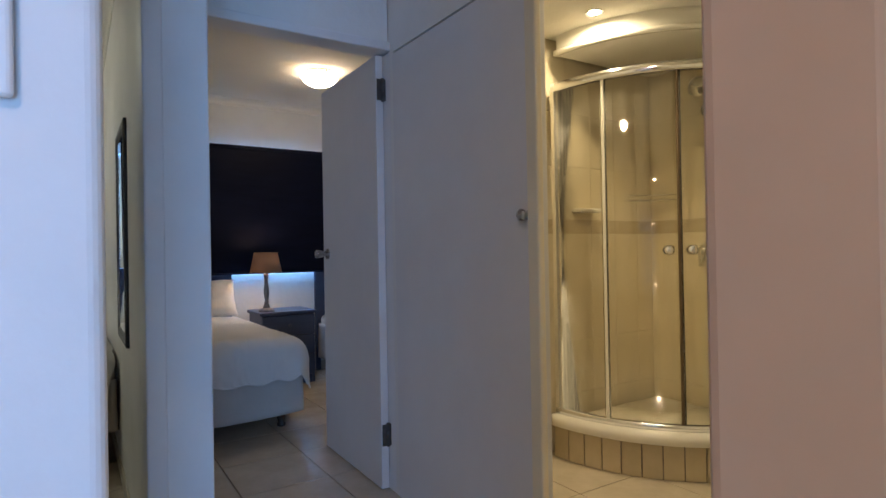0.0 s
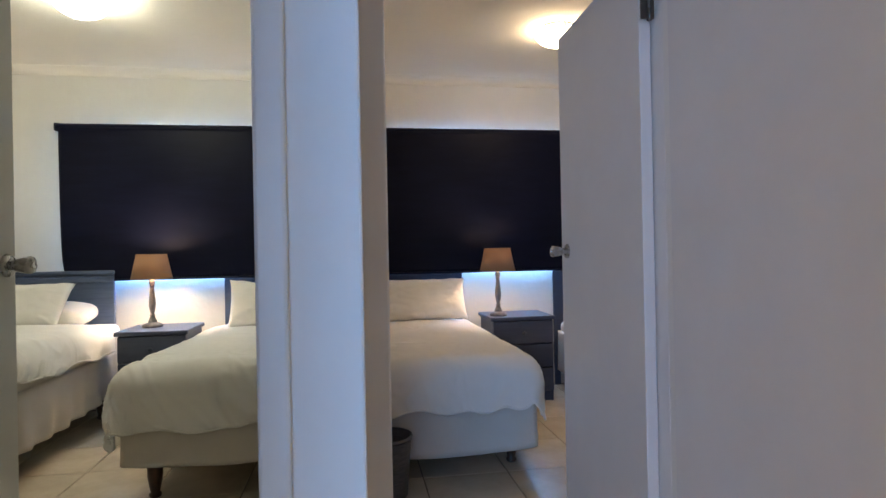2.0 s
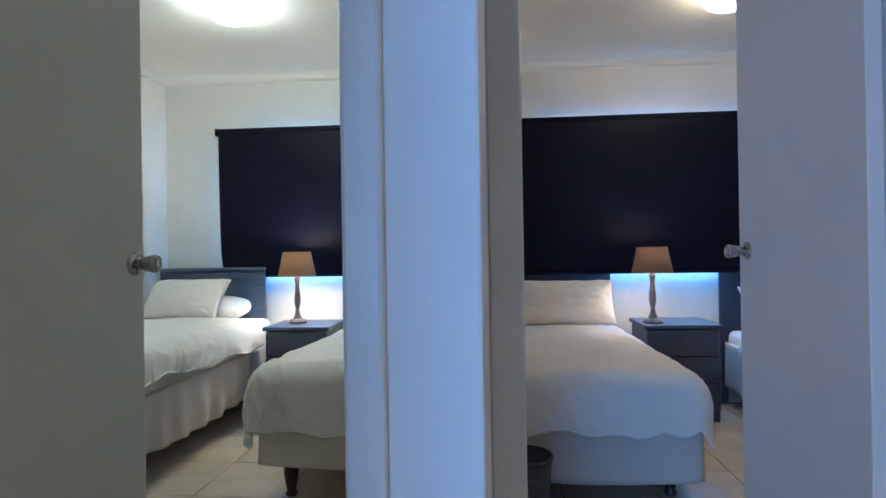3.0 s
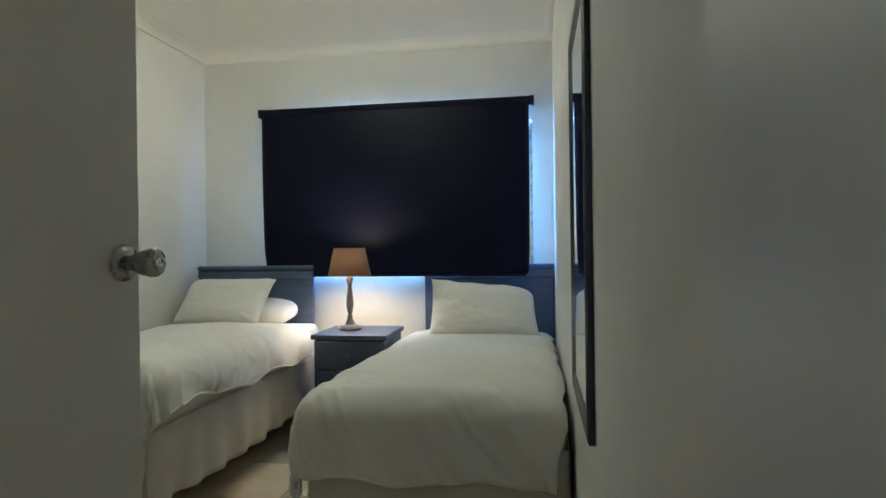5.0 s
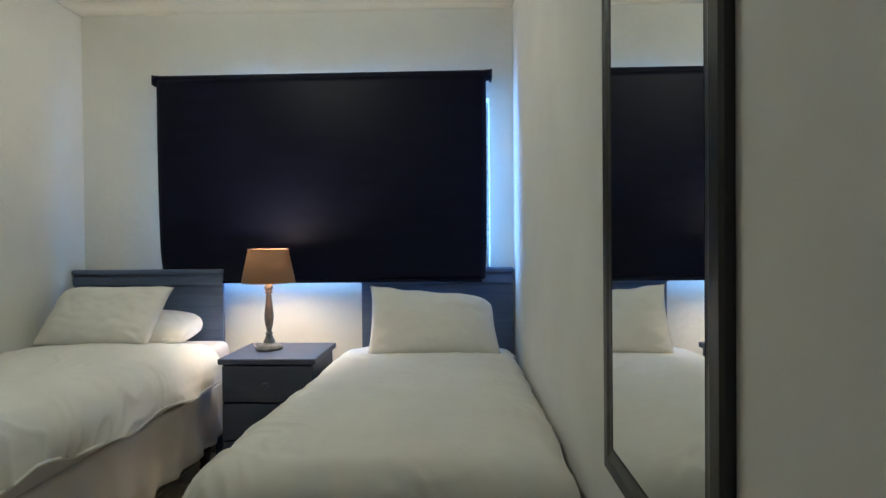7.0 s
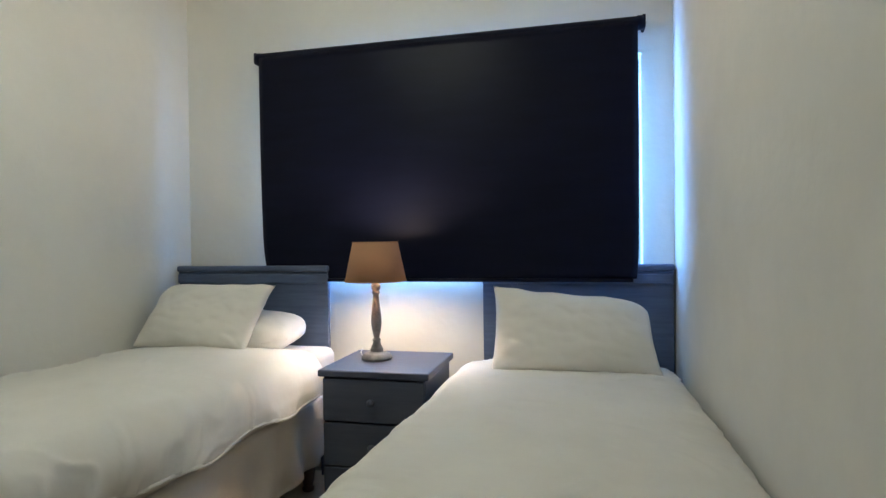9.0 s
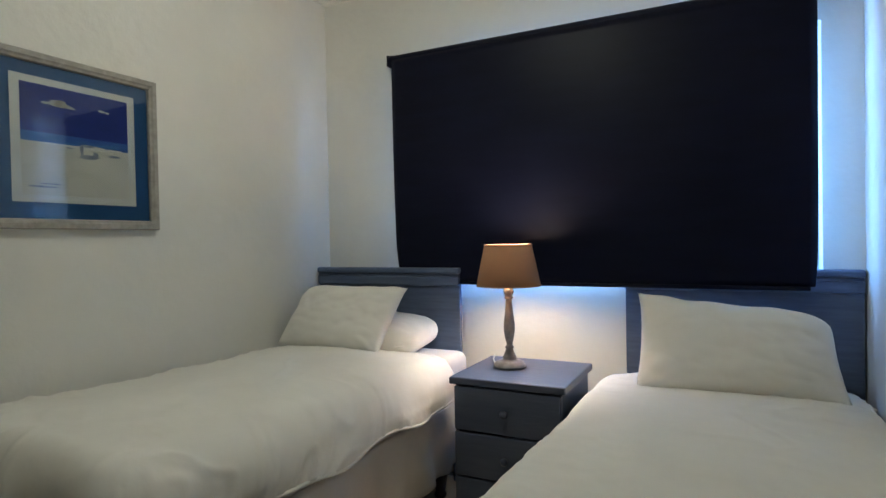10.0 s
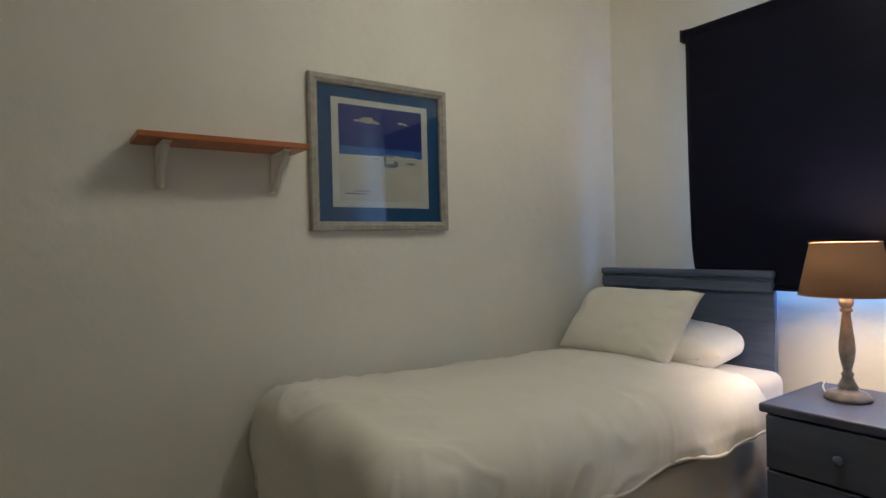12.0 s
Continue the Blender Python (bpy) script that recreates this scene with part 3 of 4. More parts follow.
def pillow(label, w, h, t, m, seed, sag=0.0, ends=0.0, ears=(1, 1, 1, 1), flare=0.0):
    """A stuffed pillow with bowed seams; ears gives how far each corner (bl, br, tl, tr) stands out."""
    p = thing("pillow", label, "pillow", group="pillows")
    p.matrix_world = m

    def side(sgn):
        def fn(u, v):
            a, b = u * 2 - 1, v * 2 - 1
            ear = ears[(1 if a > 0 else 0) + (2 if b > 0 else 0)]
            tip = (abs(a) * abs(b)) ** 6
            pin = 1 - 0.045 * (1 - b * b) * abs(a) ** 2 - ends * abs(a) ** 3 * abs(b) ** 4 - 0.16 * (1 - ear) * tip
            pin2 = 1 - 0.055 * (1 - a * a) * abs(b) ** 2 - ends * abs(a) ** 5 * abs(b) - 0.20 * (1 - ear) * tip
            th = t / 2 * (max(1 - abs(a) ** 2.8, 0) ** (0.62 - 0.5 * ends)) * (max(1 - abs(b) ** 2.8, 0) ** (0.62 - 0.5 * ends))
            n = 0.012 * noise.noise((a * 1.6, b * 1.6, seed)) + 0.004 * noise.noise((a * 5, b * 5, seed + 2 * sgn))
            ang = math.atan2(1.05 - abs(b), 1.05 - abs(a))
            pucker = (abs(a) * abs(b)) ** 1.5 * 0.010 * noise.noise((ang * 4, seed, (1 if a > 0 else -1) + (3 if b > 0 else -3)))
            fold = max(0.0, 1 - 4 * abs(noise.noise((a * 2.2 + b, b * 1.7 - a * 0.6, seed + 31)))) ** 2 * 0.0025
            edge = max(1 - max(abs(a), abs(b)) ** 6, 0)
            zz = sgn * (th + 0.003) + (n - sgn * fold + pucker) * edge
            x = a * w / 2 * pin + flare * (a + 1) / 2 * (1 - b) / 2
            y = b * h / 2 * pin2 - sag * (a + 1) / 2 * (b + 1) / 2 + 0.006 * noise.noise((a * 3.5, seed, b * 2))
            return Vector((x, y, zz + 0.006 * noise.noise((a * 3, b * 3, seed + 9))))
        return fn

    bm = grid_mesh(60, 44, side(1))
    bm2 = grid_mesh(60, 44, side(-1))
    me = bpy.data.meshes.new("tmp")
    bm2.to_mesh(me)
    bm2.free()
    bm.from_mesh(me)
    bpy.data.meshes.remove(me)
    bmesh.ops.remove_doubles(bm, verts=bm.verts, dist=0.0065)
    bmesh.ops.recalc_face_normals(bm, faces=bm.faces)
    part("case", bm, PILLOW, p, smooth=True)
    return p


single_bed("single bed with blue stained wooden headboard beside the bedroom wall", LX + 0.012, -0.680, 4.12, 5.875, 0.19, 0.175, 0.645, (LX + 0.006, -0.740, 1.027, -0.070), BLUE_WOOD, amp=0.030, folds=31, seed=2, sag=0.03, gather=0.016, lift=0.05)
single_bed("single bed with blue stained wooden headboard under the window blind", -0.045, 0.840, 4.10, 5.95, 0.20, 0.205, 0.585, (0.010, 0.850, 1.024, 0.0), BLUE_WOOD, seed=5)
single_bed("single bed with blue stained wooden headboard in the second bedroom", 1.005, 1.875, 4.20, 5.95, 0.18, 0.125, 0.53, (1.000, 1.842, 1.02, 0.0), NAVY_WOOD, seed=8)
single_bed("far single bed with blue stained headboard in the second bedroom", 2.640, 3.500, 4.20, 5.95, 0.18, 0.125, 0.53, (2.610, 3.500, 1.02, 0.0), NAVY_WOOD, seed=9)
duvet("rumpled white duvet spread over the bed beside the wall", LX + 0.015, -0.640, 4.10, 5.60, 0.668, 0.02, 0.165, 0.36, 1.7, puff=0.038, tilt=0.05, wrinkle=0.020, skew=-0.10, crease=0.009)
duvet("white duvet hanging over the foot of the bed", -0.085, 0.850, 4.06, 5.80, 0.603, 0.25, 0.02, 0.245, 4.1, tilt=0.025, puff=0.032, wrinkle=0.012, crease=0.010)
duvet("smooth white duvet on the second bedroom's bed", 0.998, 1.905, 4.15, 5.80, 0.568, 0.02, 0.26, 0.225, 8.6, puff=0.030, wrinkle=0.009)
duvet("white duvet on the far bed of the second bedroom", 2.600, 3.530, 4.15, 5.60, 0.55, 0.22, 0.02, 0.26, 6.2, puff=0.030, wrinkle=0.010)
pillow("plump white pillow leaning on another pillow", 0.60, 0.35, 0.15, pose(-1.215, 5.595, 0.812, 50, 0, -4), 1, ears=(1, 0.9, 0.2, 1.1))
pillow("white pillow lying flat against the headboard", 0.62, 0.36, 0.17, pose(-1.10, 5.70, 0.728, 8, 0, 0), 3, ends=0.22)
pillow("white pillow propped up against the headboard", 0.63, 0.38, 0.15, pose(0.412, 5.69, 0.772, 62, 0, 2), 5, sag=0.06, ears=(0.9, 1, 1.1, -0.2), flare=0.03)
pillow("white pillow leaning on the second bedroom's headboard", 0.66, 0.34, 0.15, pose(1.50, 5.76, 0.755, 64, 0, 0), 7)
pillow("white pillow on the far bed", 0.66, 0.38, 0.15, pose(3.02, 5.74, 0.70, 50, 0, 0), 9)


# ---- bedside tables and lamps ----
def nightstand(label, x0, x1, y0, y1, z1, wood):
    s = thing("nightstand", label, "nightstand", ((x0 + x1) / 2, (y0 + y1) / 2, 0), group="nightstands")
    w, d = (x1 - x0) / 2, (y1 - y0) / 2
    part("top", boxes((-w, w, -d, d, z1 - 0.028, z1), bevel=0.006, seg=3), wood, s)
    part("carcass", boxes((-w + 0.018, -w + 0.036, -d + 0.022, d - 0.01, 0.0, z1 - 0.029), (w - 0.036, w - 0.018, -d + 0.022, d - 0.01, 0.0, z1 - 0.029), (-w + 0.037, w - 0.037, d - 0.022, d - 0.012, 0.05, z1 - 0.03), (-w + 0.037, w - 0.037, -d + 0.03, d - 0.024, 0.05, 0.066), bevel=0.002), wood, s)
    hgt = (z1 - 0.03 - 0.075) / 3
    for k in range(3):
        za = 0.075 + k * hgt
        dr = part("drawer", boxes((-w + 0.020, w - 0.020, -d + 0.004, -d + 0.021, za + 0.004, za + hgt - 0.004), bevel=0.004), wood, s)
        part("knob", lathe([(0.007, 0), (0.007, -0.010), (0.014, -0.016), (0.015, -0.022), (0.009, -0.028), (0.002, -0.029)], 18, "y", (0, -d + 0.004, za + hgt / 2)), wood, dr, "small turned wooden knob", True)
    part("plinth", boxes((-w + 0.037, w - 0.037, -d + 0.03, -d + 0.045, 0.0, 0.07), bevel=0.002), wood, s)
    return s


nightstand("navy stained wooden three-drawer nightstand between the twin beds", -0.565, -0.108, 5.405, 5.845, 0.632, NAVY_WOOD)
nightstand("navy stained wooden three-drawer nightstand in the second bedroom", 1.955, 2.445, 5.47, 5.90, 0.628, NAVY_WOOD)


def table_lamp(label, x, y, z, bulb_mat):
    t = thing("table_lamp", label, "table lamp", (x, y, z), group="table lamps")
    part("stand", lathe([(0.060, 0), (0.066, 0.003), (0.066, 0.012), (0.060, 0.017), (0.058, 0.022), (0.047, 0.028), (0.030, 0.031), (0.027, 0.037), (0.029, 0.043), (0.024, 0.051), (0.019, 0.062), (0.015, 0.075), (0.018, 0.080), (0.018, 0.085),
                         (0.012, 0.090), (0.013, 0.10), (0.019, 0.125), (0.023, 0.155), (0.022, 0.185), (0.017, 0.225), (0.013, 0.265), (0.012, 0.280), (0.018, 0.284), (0.018, 0.290), (0.013, 0.294), (0.019, 0.302), (0.021, 0.312), (0.019, 0.322), (0.012, 0.328), (0.012, 0.338)], 32), GREY_WOOD, t, "grey-washed turned wooden stand", True)
    part("lamp_holder", lathe([(0.009, 0.338), (0.018, 0.340), (0.019, 0.350), (0.014, 0.357), (0.013, 0.366), (0.011, 0.370)], 20), WIRE, t, smooth=True)
    bulb = part("bulb", lathe([(0.012, 0.370), (0.015, 0.382), (0.023, 0.410), (0.028, 0.445), (0.028, 0.470), (0.022, 0.489), (0.011, 0.497), (0.002, 0.499)], 20), bulb_mat, t, "glowing warm bulb", True)
    sh = part("shade", lathe([(0.132, 0.337), (0.097, 0.505)], 48, closed=False), SHADE, t, "tan fabric shade", True)
    sh.modifiers.new("thickness", "SOLIDIFY").thickness = 0.002
    for r, h in ((0.1325, 0.338), (0.0975, 0.504)):
        part("shade_ring", lathe([(r - 0.003, h - 0.003), (r + 0.0012, h - 0.003), (r + 0.0012, h + 0.002), (r - 0.003, h + 0.002), (r - 0.003, h - 0.003)], 48, closed=False), SHADE, sh)
    return t


table_lamp("lit table lamp with tan shade on the navy nightstand", -0.404, 5.652, 0.632, BULB)
table_lamp("lit table lamp with tan shade in the second bedroom", 2.045, 5.60, 0.628, material("dim_bulb", (1.0, 0.80, 0.55), 0.4, emission=150))
cord = thing("lamp_cord", "thin pale lamp cord lying across the nightstand", "cable")
part("wire", tube([(-0.46, 5.655, 0.636), (-0.49, 5.70, 0.636), (-0.52, 5.76, 0.636), (-0.545, 5.84, 0.636), (-0.55, 5.87, 0.60), (-0.55, 5.90, 0.45)], 0.0028, 8), WIRE, cord, smooth=True)


def ceiling_lamp(label, x, y, bowl_mat):
    c = thing("ceiling_light", label, "ceiling light", (x, y, H), group="ceiling lights")
    part("base_plate", lathe([(0.128, 0.0), (0.130, -0.020), (0.124, -0.024), (0.0, -0.024)], 40, closed=False), CHROME, c, smooth=True)
    part("bowl", lathe([(0.139, -0.026), (0.144, -0.032), (0.141, -0.044), (0.128, -0.066), (0.104, -0.089), (0.071, -0.106), (0.036, -0.115), (0.001, -0.117)], 48, closed=False), bowl_mat, c, "lit frosted glass bowl", True)
    for k in range(3):
        a = 2 * math.pi * k / 3 + 0.5
        cx, cy = 0.143 * math.cos(a), 0.143 * math.sin(a)
        part("clip", boxes((cx - 0.009, cx + 0.009, cy - 0.009, cy + 0.009, -0.046, -0.002), bevel=0.004), CHROME, c, "small chrome clip")
    return c


ceiling_lamp("lit round glass ceiling light with chrome clips", -0.43, 4.71, BOWL_COOL)
ceiling_lamp("lit round glass ceiling light of the living room", -0.1, 0.0, BOWL_LIVING)
ceiling_lamp("lit warm round glass ceiling light with chrome clips", 2.28, 4.88, BOWL_WARM)


# ---- mirror, picture, shelf, bin ----
def framed(parent, w, h, fw, depth, mat, inner=0.0):
    """Four mitred frame sides in the y-z plane, standing out along x."""
    for k in range(4):
        bm = bmesh.new()
        prof = [(0, 0), (0, depth * 0.75), (fw * 0.12, depth), (fw * 0.55, depth), (fw * 0.72, depth * 0.8), (fw * 0.9, depth * 0.72), (fw, depth * 0.45), (fw, 0)]
        horizontal = k % 2 == 0
        L = w if horizontal else h
        O = h if horizontal else w
        a, b = [], []
        for d, out in prof:
            for lst, s in ((a, -1), (b, 1)):
                along = s * (L / 2 - d)
                across = (O / 2 - d) * (1 if k < 2 else -1)
                lst.append(bm.verts.new((out, along, across) if horizontal else (out, across, along)))
        for i in range(len(prof) - 1):
            bm.faces.new((a[i], a[i + 1], b[i + 1], b[i]))
        bm.faces.new(a)
        bm.faces.new(b[::-1])
        bmesh.ops.recalc_face_normals(bm, faces=bm.faces)
        part("frame_side", bm, mat, parent)


mir = thing("wall_mirror", "tall narrow wall mirror in a flat black wooden frame", "mirror", (PX0 - 0.001, 3.646, 1.213), 180)
framed(mir, 0.512, 0.976, 0.055, 0.015, BLACK_FRAME)
part("glass", boxes((0.004, 0.010, -0.202, 0.202, -0.434, 0.434)), MIRROR, mir, "clear mirror glass")

pic = thing("framed_picture", "framed beach print with blue mount in a silver-grey frame", "picture", (LX + 0.002, 4.622, 1.504))
framed(pic, 0.592, 0.566, 0.034, 0.026, SILVER_FRAME)
part("mount", boxes((0.004, 0.007, -0.263, 0.263, -0.250, 0.250)), MOUNT_BLUE, pic, "blue card mount")
part("print_border", boxes((0.0075, 0.009, -0.208, 0.208, -0.196, 0.207)), PRINT_WHITE, pic)
part("print_sky", boxes((0.0092, 0.0098, -0.180, 0.180, 0.022, 0.184)), PRINT_SKY, pic, "deep blue painted sky")
part("print_sea", boxes((0.0094, 0.0100, -0.180, 0.180, -0.001, 0.030)), PRINT_SEA, pic)
part("print_sand", boxes((0.0092, 0.0098, -0.180, 0.180, -0.172, -0.001)), PRINT_SAND, pic, "pale painted sand")


def blot(cy, cz, ry, rz, seed, mat, name, x=0.0102):
    bm = bmesh.new()
    c = bm.verts.new((x, cy, cz))
    ring = [bm.verts.new((x, cy + ry * math.cos(a) * (1 + 0.5 * noise.noise((math.cos(a) * 2, math.sin(a) * 2, seed))), cz + rz * math.sin(a) * (1 + 0.5 * noise.noise((math.cos(a) * 2, math.sin(a) * 2, seed + 4))))) for a in np.linspace(0, 2 * math.pi, 24, endpoint=False)]
    for i in range(24):
        bm.faces.new((c, ring[i], ring[(i + 1) % 24]))
    part(name, bm, mat, pic)


for cy, cz, ry, rz in ((-0.105, 0.128, 0.012, 0.004), (-0.070, 0.132, 0.030, 0.009), (-0.048, 0.127, 0.034, 0.006), (-0.055, 0.139, 0.016, 0.005), (-0.020, 0.124, 0.014, 0.003), (0.085, 0.133, 0.013, 0.004), (0.104, 0.131, 0.008, 0.003)):
    blot(cy, cz, ry, rz, cy * 90, PRINT_SAND, "painted_cloud")
for cy, cz, ry, rz in ((0.000, -0.004, 0.060, 0.005), (0.065, -0.002, 0.036, 0.007), (-0.090, -0.003, 0.030, 0.003), (0.125, -0.001, 0.030, 0.004)):
    blot(cy, cz, ry, rz, cy * 70 + 3, PRINT_WHITE, "painted_surf", 0.0104)
for cy, cz, ry, rz in ((0.010, -0.012, 0.006, 0.018), (0.035, -0.034, 0.034, 0.007), (0.058, -0.024, 0.010, 0.010), (0.030, 0.004, 0.026, 0.004), (0.125, -0.022, 0.024, 0.004), (-0.030, -0.010, 0.012, 0.002), (-0.120, -0.145, 0.045, 0.003), (-0.090, -0.135, 0.040, 0.002)):
    blot(cy, cz, ry, rz, cy * 50 + 9, PRINT_DARK, "painted_shape", 0.0107)
g = part("glazing", boxes((0.0125, 0.0145, -0.264, 0.264, -0.251, 0.251)), CLEAR_GLASS, pic, "clear picture glass")
g.visible_shadow = False

shelf = thing("wall_shelf", "short varnished pine shelf on two white metal brackets", "shelf", (LX, 4.018, 1.484))
part("board", boxes((0.002, 0.158, -0.252, 0.252, 0.0, 0.018), bevel=0.003), ORANGE_WOOD, shelf)
for by in (-0.172, 0.184):
    br = part("bracket", boxes((0.002, 0.008, by - 0.013, by + 0.013, -0.135, -0.001), (0.0085, 0.140, by - 0.013, by + 0.013, -0.007, -0.001), bevel=0.002), BRACKET, shelf, "white metal bracket")
    part("brace", tube([(0.010, by, -0.125), (0.032, by, -0.095), (0.07, by, -0.05), (0.125, by, -0.010)], 0.010, 8), BRACKET, br, smooth=True)

binn = thing("waste_bin", "dark round waste bin standing at the foot of the bed", "waste bin", (1.115, 4.06, 0))
ob = part("body", lathe([(0.088, 0.0), (0.092, 0.004), (0.112, 0.270)], 36, closed=False), BIN, binn, smooth=True)
ob.modifiers.new("thickness", "SOLIDIFY").thickness = 0.004
part("bottom", lathe([(0.0, 0.004), (0.087, 0.004), (0.087, 0.010), (0.0, 0.010)], 36, closed=False), BIN, binn)
part("rim", lathe([(0.108, 0.262), (0.117, 0.262), (0.119, 0.270), (0.116, 0.279), (0.109, 0.279), (0.108, 0.262)], 36, closed=False), BIN, binn, smooth=True)


# ---- bathroom ----
CX, CY, R = 3.70, 2.93, 0.86


def arc(r, n=40, a0=180.0, a1=270.0):
    return [(CX + r * math.cos(radians(a)), CY + r * math.sin(radians(a))) for a in np.linspace(a0, a1, n + 1)]


def arc_wall(r0, r1, z0, z1, n=40, a0=180.0, a1=270.0):
    """A curved block between two radii."""
    bm = bmesh.new()
    inn, out = arc(r0, n, a0, a1), arc(r1, n, a0, a1)
    cols = [[bm.verts.new((*p, z)) for p, z in ((i, z0), (o, z0), (o, z1), (i, z1))] for i, o in zip(inn, out)]
    for a, b in zip(cols, cols[1:]):
        for k in range(4):
            bm.faces.new((a[k], a[(k + 1) % 4], b[(k + 1) % 4], b[k]))
    bm.faces.new(cols[0])
    bm.faces.new(cols[-1][::-1])
    bmesh.ops.recalc_face_normals(bm, faces=bm.faces)
    return bm


tray = thing("shower_tray", "raised quadrant shower tray with white rim and tiled plinth", "shower tray")
part("rim", arc_wall(R - 0.07, R + 0.035, 0.175, 0.232), ACRYLIC, tray, "white rounded rim", True)
part("floor_pan", arc_wall(0.02, R - 0.07, 0.175, 0.195), ACRYLIC, tray, smooth=True)
part("plinth_core", arc_wall(R - 0.12, R - 0.004, 0.0, 0.172), GROUT, tray)
for k in range(14):
    a = 180 + k * 90 / 14
    part("tile", arc_wall(R - 0.002, R + 0.006, 0.004, 0.172, 4, a + 0.22, a + 90 / 14 - 0.22), PLINTH_TILE, tray)

sho = thing("shower_enclosure", "curved glass shower enclosure with chrome rails, closed", "shower enclosure")
for a0, a1 in ((181, 202), (200, 224.6), (225.4, 250), (248, 269)):
    p = part("glass_panel", arc_wall(R - 0.028, R - 0.022, 0.26, 1.965, 14, a0, a1), SHOWER_GLASS, sho, "clear curved glass", True)
    p.visible_shadow = False
part("bottom_track", arc_wall(R - 0.040, R - 0.008, 0.233, 0.262), CHROME, sho, smooth=True)
part("top_rail", arc_wall(R - 0.042, R - 0.006, 1.962, 2.005), CHROME, sho, smooth=True)
for a in (180.8, 201, 225, 249, 269.2):
    p = arc(R - 0.020, 1, a, a)[0]
    s = 0.012 if a in (180.8, 269.2) else 0.0055
    part("upright", boxes((p[0] - s, p[0] + s, p[1] - s, p[1] + s, 0.262, 1.962), bevel=0.001), DARK_SEAL if abs(a - 225) < 2 else ACRYLIC if a == 201 else SATIN, sho)
for a in (221.5, 228.5):
    p = arc(R + 0.0, 1, a, a)[0]
    part("handle", lathe([(0.010, -0.022), (0.022, -0.018), (0.024, 0.0), (0.022, 0.018), (0.010, 0.022)], 20, "y", (p[0], p[1], 1.10)), CHROME, sho, "chrome knob", True)

soffit = arc_wall(0.02, R - 0.06, 2.17, 2.279)
structure("ceiling_soffit", soffit, CEILING, "rounded plaster soffit over the shower", "soffit", False)
structure("trim_soffit", arc_wall(R - 0.06, R - 0.035, 2.165, 2.19), ACRYLIC, "white rounded edge of the soffit", "trim", True)

spot = thing("downlight", "small round recessed downlight, lit", "downlight", (2.84, 2.60, 2.28), group="downlights")
part("ring", lathe([(0.030, -0.001), (0.045, -0.001), (0.046, -0.005), (0.040, -0.009), (0.031, -0.006), (0.030, -0.001)], 28, closed=False), CHROME, spot, smooth=True)
part("bulb", lathe([(0.029, -0.003), (0.015, -0.005), (0.001, -0.006)], 24, closed=False), DOWNLIGHT, spot, "glowing bulb")
s2 = copy_thing(spot, pose(2.45, 1.95, 2.28))

mixer = thing("shower_mixer", "chrome shower mixer on the tiled wall", "shower mixer", (3.735, 2.60, 1.09))
part("body", lathe([(0.045, 0), (0.045, -0.012), (0.030, -0.020), (0.026, -0.055), (0.010, -0.060)], 24, "x"), CHROME, mixer, smooth=True)
part("lever", boxes((-0.075, -0.05, -0.012, 0.012, -0.09, 0.01), bevel=0.006), CHROME, mixer)
head = thing("hand_shower", "chrome hand shower on a slide rail with hose", "hand shower", (3.735, 2.49, 0))
part("slide_rail", tube([(-0.045, 0, 1.38), (-0.045, 0, 2.02)], 0.010), CHROME, head, smooth=True)
for z in (1.40, 2.0):
    part("rail_mount", boxes((-0.055, 0.0, -0.014, 0.014, z - 0.014, z + 0.014), bevel=0.004), CHROME, head)
part("shower_head", lathe([(0.012, 0.05), (0.03, 0.03), (0.055, 0.012), (0.058, 0), (0.0, -0.003)], 28, "x", (-0.16, 0.05, 2.0), False), CHROME, head, smooth=True)
for dz, dy in ((1.90, 0.10), (1.99, 0.07)):
    part("wall_rose", lathe([(0.034, 0), (0.034, -0.010), (0.022, -0.024), (0.0, -0.026)], 24, "x", (0, dy, dz), False), STEEL, head, smooth=True)
part("hand_piece", boxes((-0.085, -0.055, -0.034, 0.034, 1.84, 1.95), bevel=0.012, seg=3), CHROME, head, smooth=True)
part("arm", tube([(-0.045, 0, 1.95), (-0.08, 0.03, 1.97), (-0.12, 0.05, 2.0)], 0.011), CHROME, head, smooth=True)
part("hose", tube([(-0.05, 0, 1.93), (-0.07, -0.02, 1.7), (-0.075, 0.02, 1.45), (-0.07, 0.06, 1.2), (-0.06, 0.08, 1.05), (-0.05, 0.10, 1.04), (-0.04, 0.11, 1.06)], 0.007), CHROME, head, smooth=True)
dish = thing("soap_ledge", "white ceramic soap ledge on the tiled wall", "soap dish", (3.12, 2.985, 1.33))
part("ledge", boxes((-0.085, 0.085, -0.085, -0.006, -0.012, 0.012), bevel=0.010, seg=3), ACRYLIC, dish)
rack = thing("corner_rack", "chrome wire corner rack in the shower", "rack", (3.735, 2.985, 1.40))
for z in (0.0, 0.03):
    part("wire", tube([(-0.26, -0.012, z), (-0.20, -0.06, z), (-0.12, -0.12, z), (-0.06, -0.19, z), (-0.012, -0.24, z)], 0.004, 8), CHROME, rack, smooth=True)
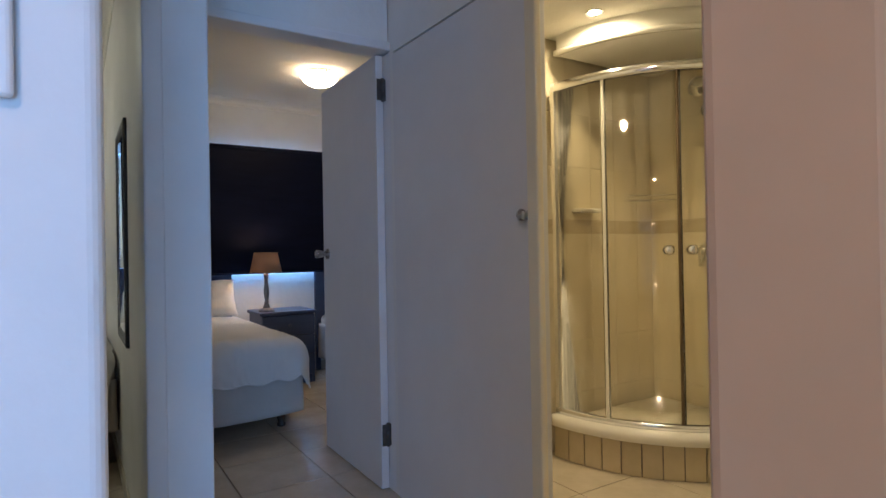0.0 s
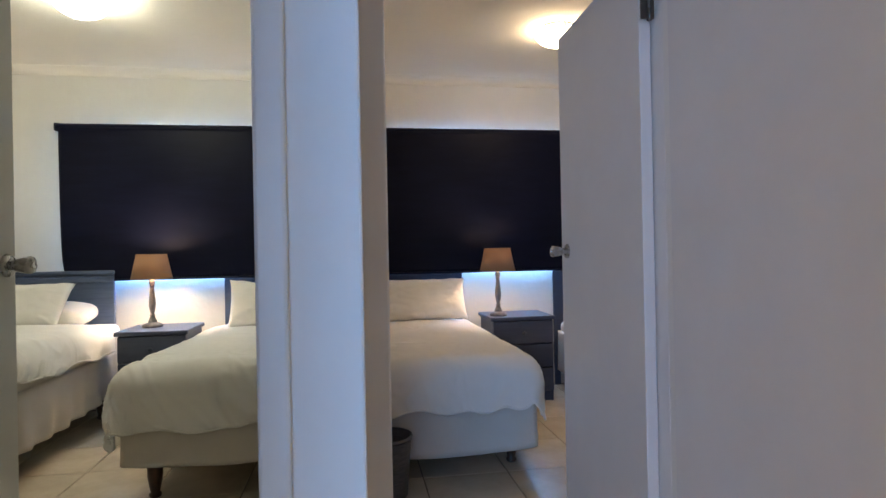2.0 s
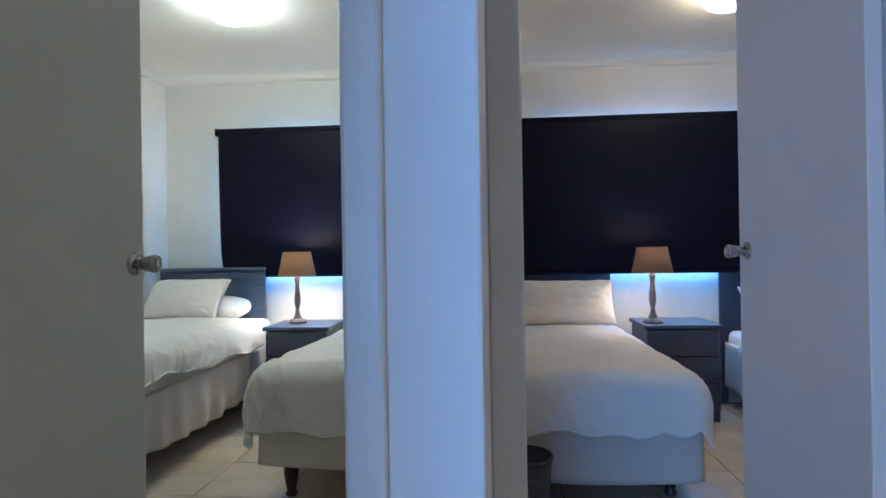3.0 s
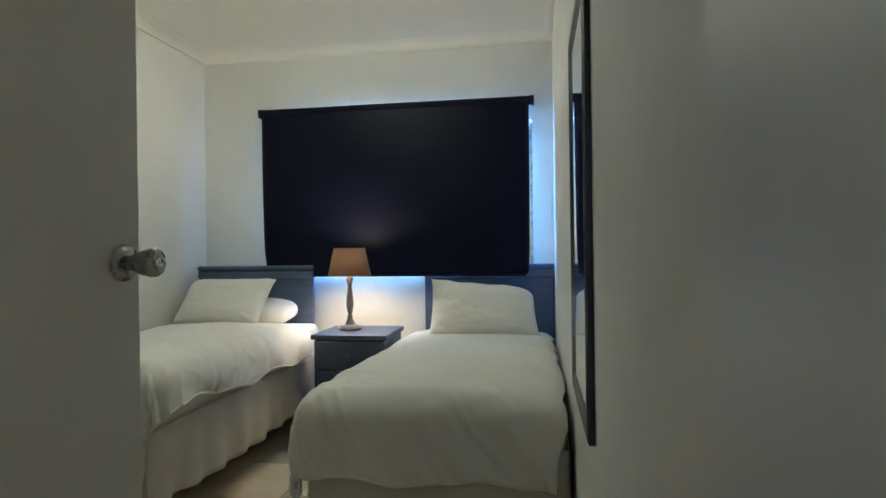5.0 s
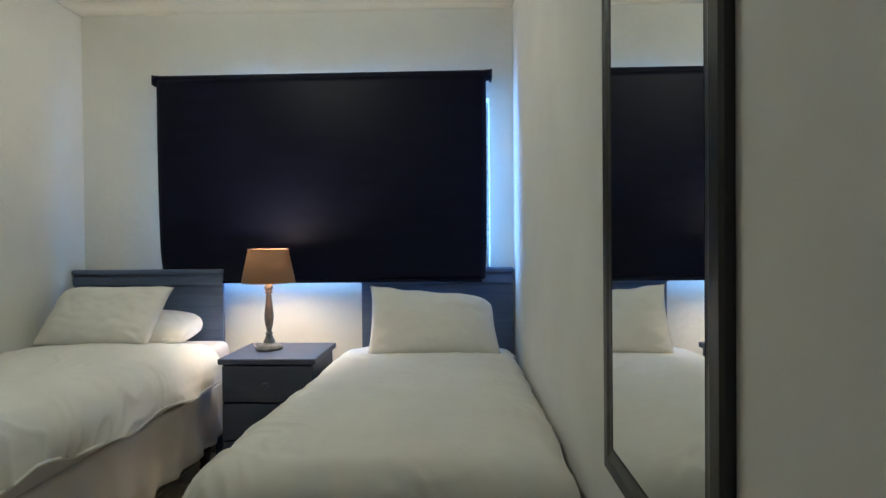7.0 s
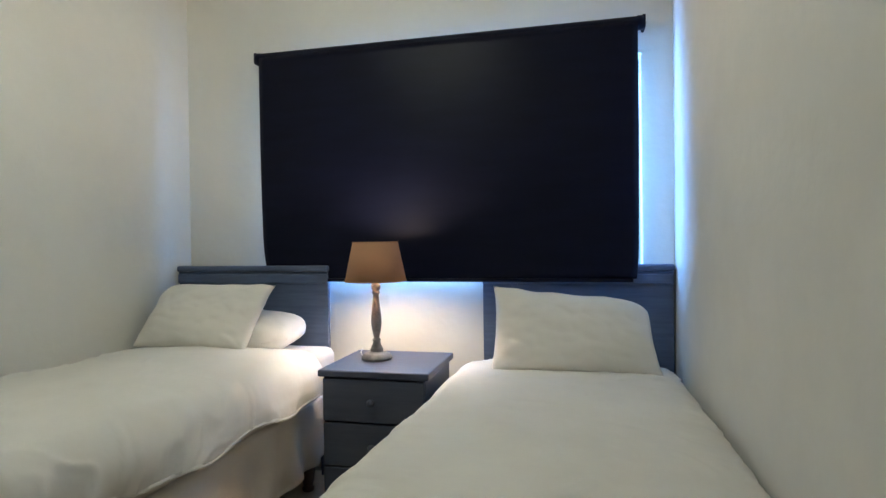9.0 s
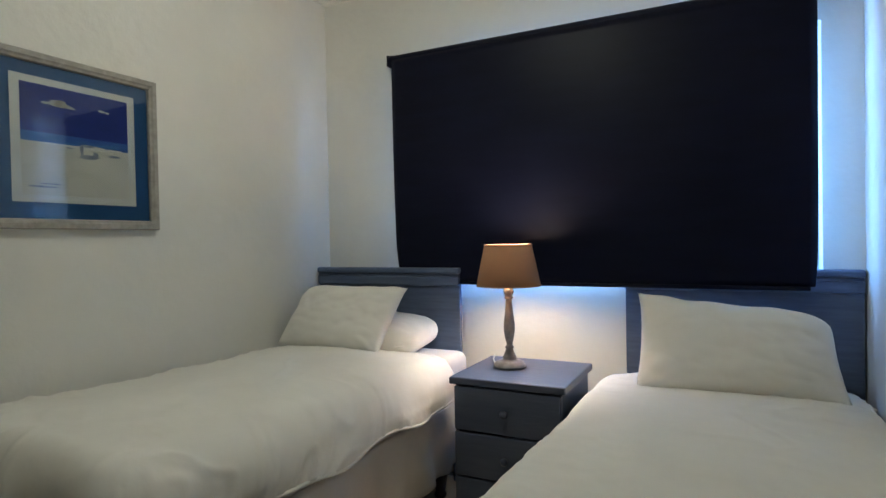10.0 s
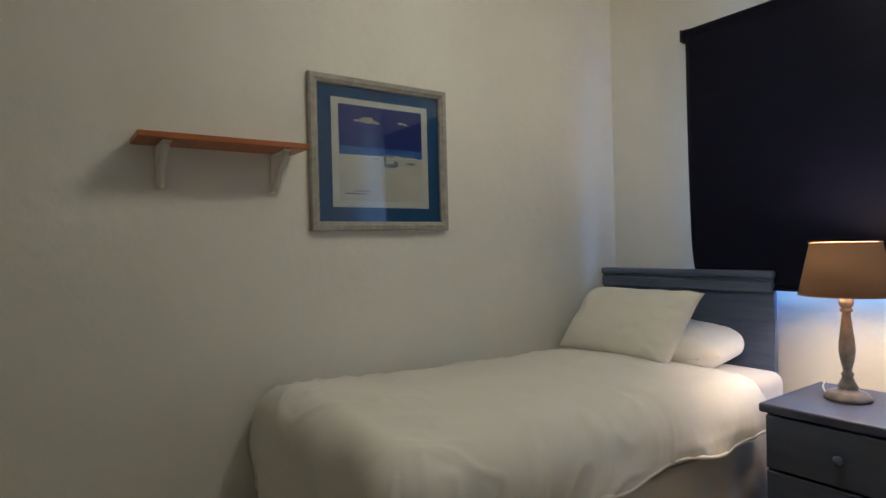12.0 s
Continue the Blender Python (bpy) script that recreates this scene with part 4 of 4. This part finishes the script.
for k in range(4):
    q = 0.06 + k * 0.05
    part("wire", tube([(-q, -0.012, 0), (-q * 0.75, -0.19 + q * 0.5, 0)], 0.003, 6), CHROME, rack)


# ---- floor, and the single tiles last ----
floor = structure("floor", boxes((-2.65, 3.95, -3.35, 6.2, -0.15, -0.009)), GROUT, "beige glazed ceramic floor tiles with dark joints", "floor")
T = 0.430
tile_bm = boxes((-T / 2 + 0.0028, T / 2 - 0.0028, -T / 2 + 0.0028, T / 2 - 0.0028, -0.0085, 0.0))
top_edges = [e for e in tile_bm.edges if all(v.co.z > -0.001 for v in e.verts)]
bmesh.ops.bevel(tile_bm, geom=top_edges, offset=0.0022, segments=1, affect="EDGES")
tile_mesh = bpy.data.meshes.new("tile")
tile_bm.to_mesh(tile_mesh)
tile_bm.free()
tile_mesh.materials.append(TILE)
for i in range(-8, 7):
    for j in range(-19, 4):
        x, y = 1.085 + i * T, 4.445 + j * T
        inside = (-1.8 < x < 3.7 and 1.3 < y < 6.2) or (-2.5 < x < 1.75 and -3.3 < y <= 1.6)
        if inside:
            ob = new("tile", tile_mesh)
            ob.location = (x, y, 0)
            ob.parent = floor

bath_wall = structure("wall_bath_tiled", boxes((1.952, 3.746, 2.988, 2.998, 0, 2.28), (3.738, 3.749, 1.2, 2.987, 0, 2.28)), PALE_GROUT, "beige tiled shower walls with a patterned border", "wall")


def wall_tile(w, h, mat):
    bm = boxes((-w / 2 + 0.0012, w / 2 - 0.0012, -0.006, 0.0, -h / 2 + 0.0012, h / 2 - 0.0012))
    me = bpy.data.meshes.new("tile")
    bm.to_mesh(me)
    bm.free()
    me.materials.append(mat)
    return me


for mat, h, levels in ((BEIGE_TILE, 0.30, [0.15, 0.45, 0.75, 1.05, 1.43, 1.73, 2.03]), (BAND_TILE, 0.08, [1.24])):
    me = wall_tile(0.20, h, mat)
    for z in levels:
        for k in range(9):
            ob = new("tile", me)
            ob.matrix_world = pose(2.10 - 0.0 + k * 0.20, 2.988, z)
            ob.parent = bath_wall
        for k in range(8):
            ob = new("tile", me)
            ob.matrix_world = pose(3.738, 1.47 + k * 0.20, z, 0, 0, -90)
            ob.parent = bath_wall
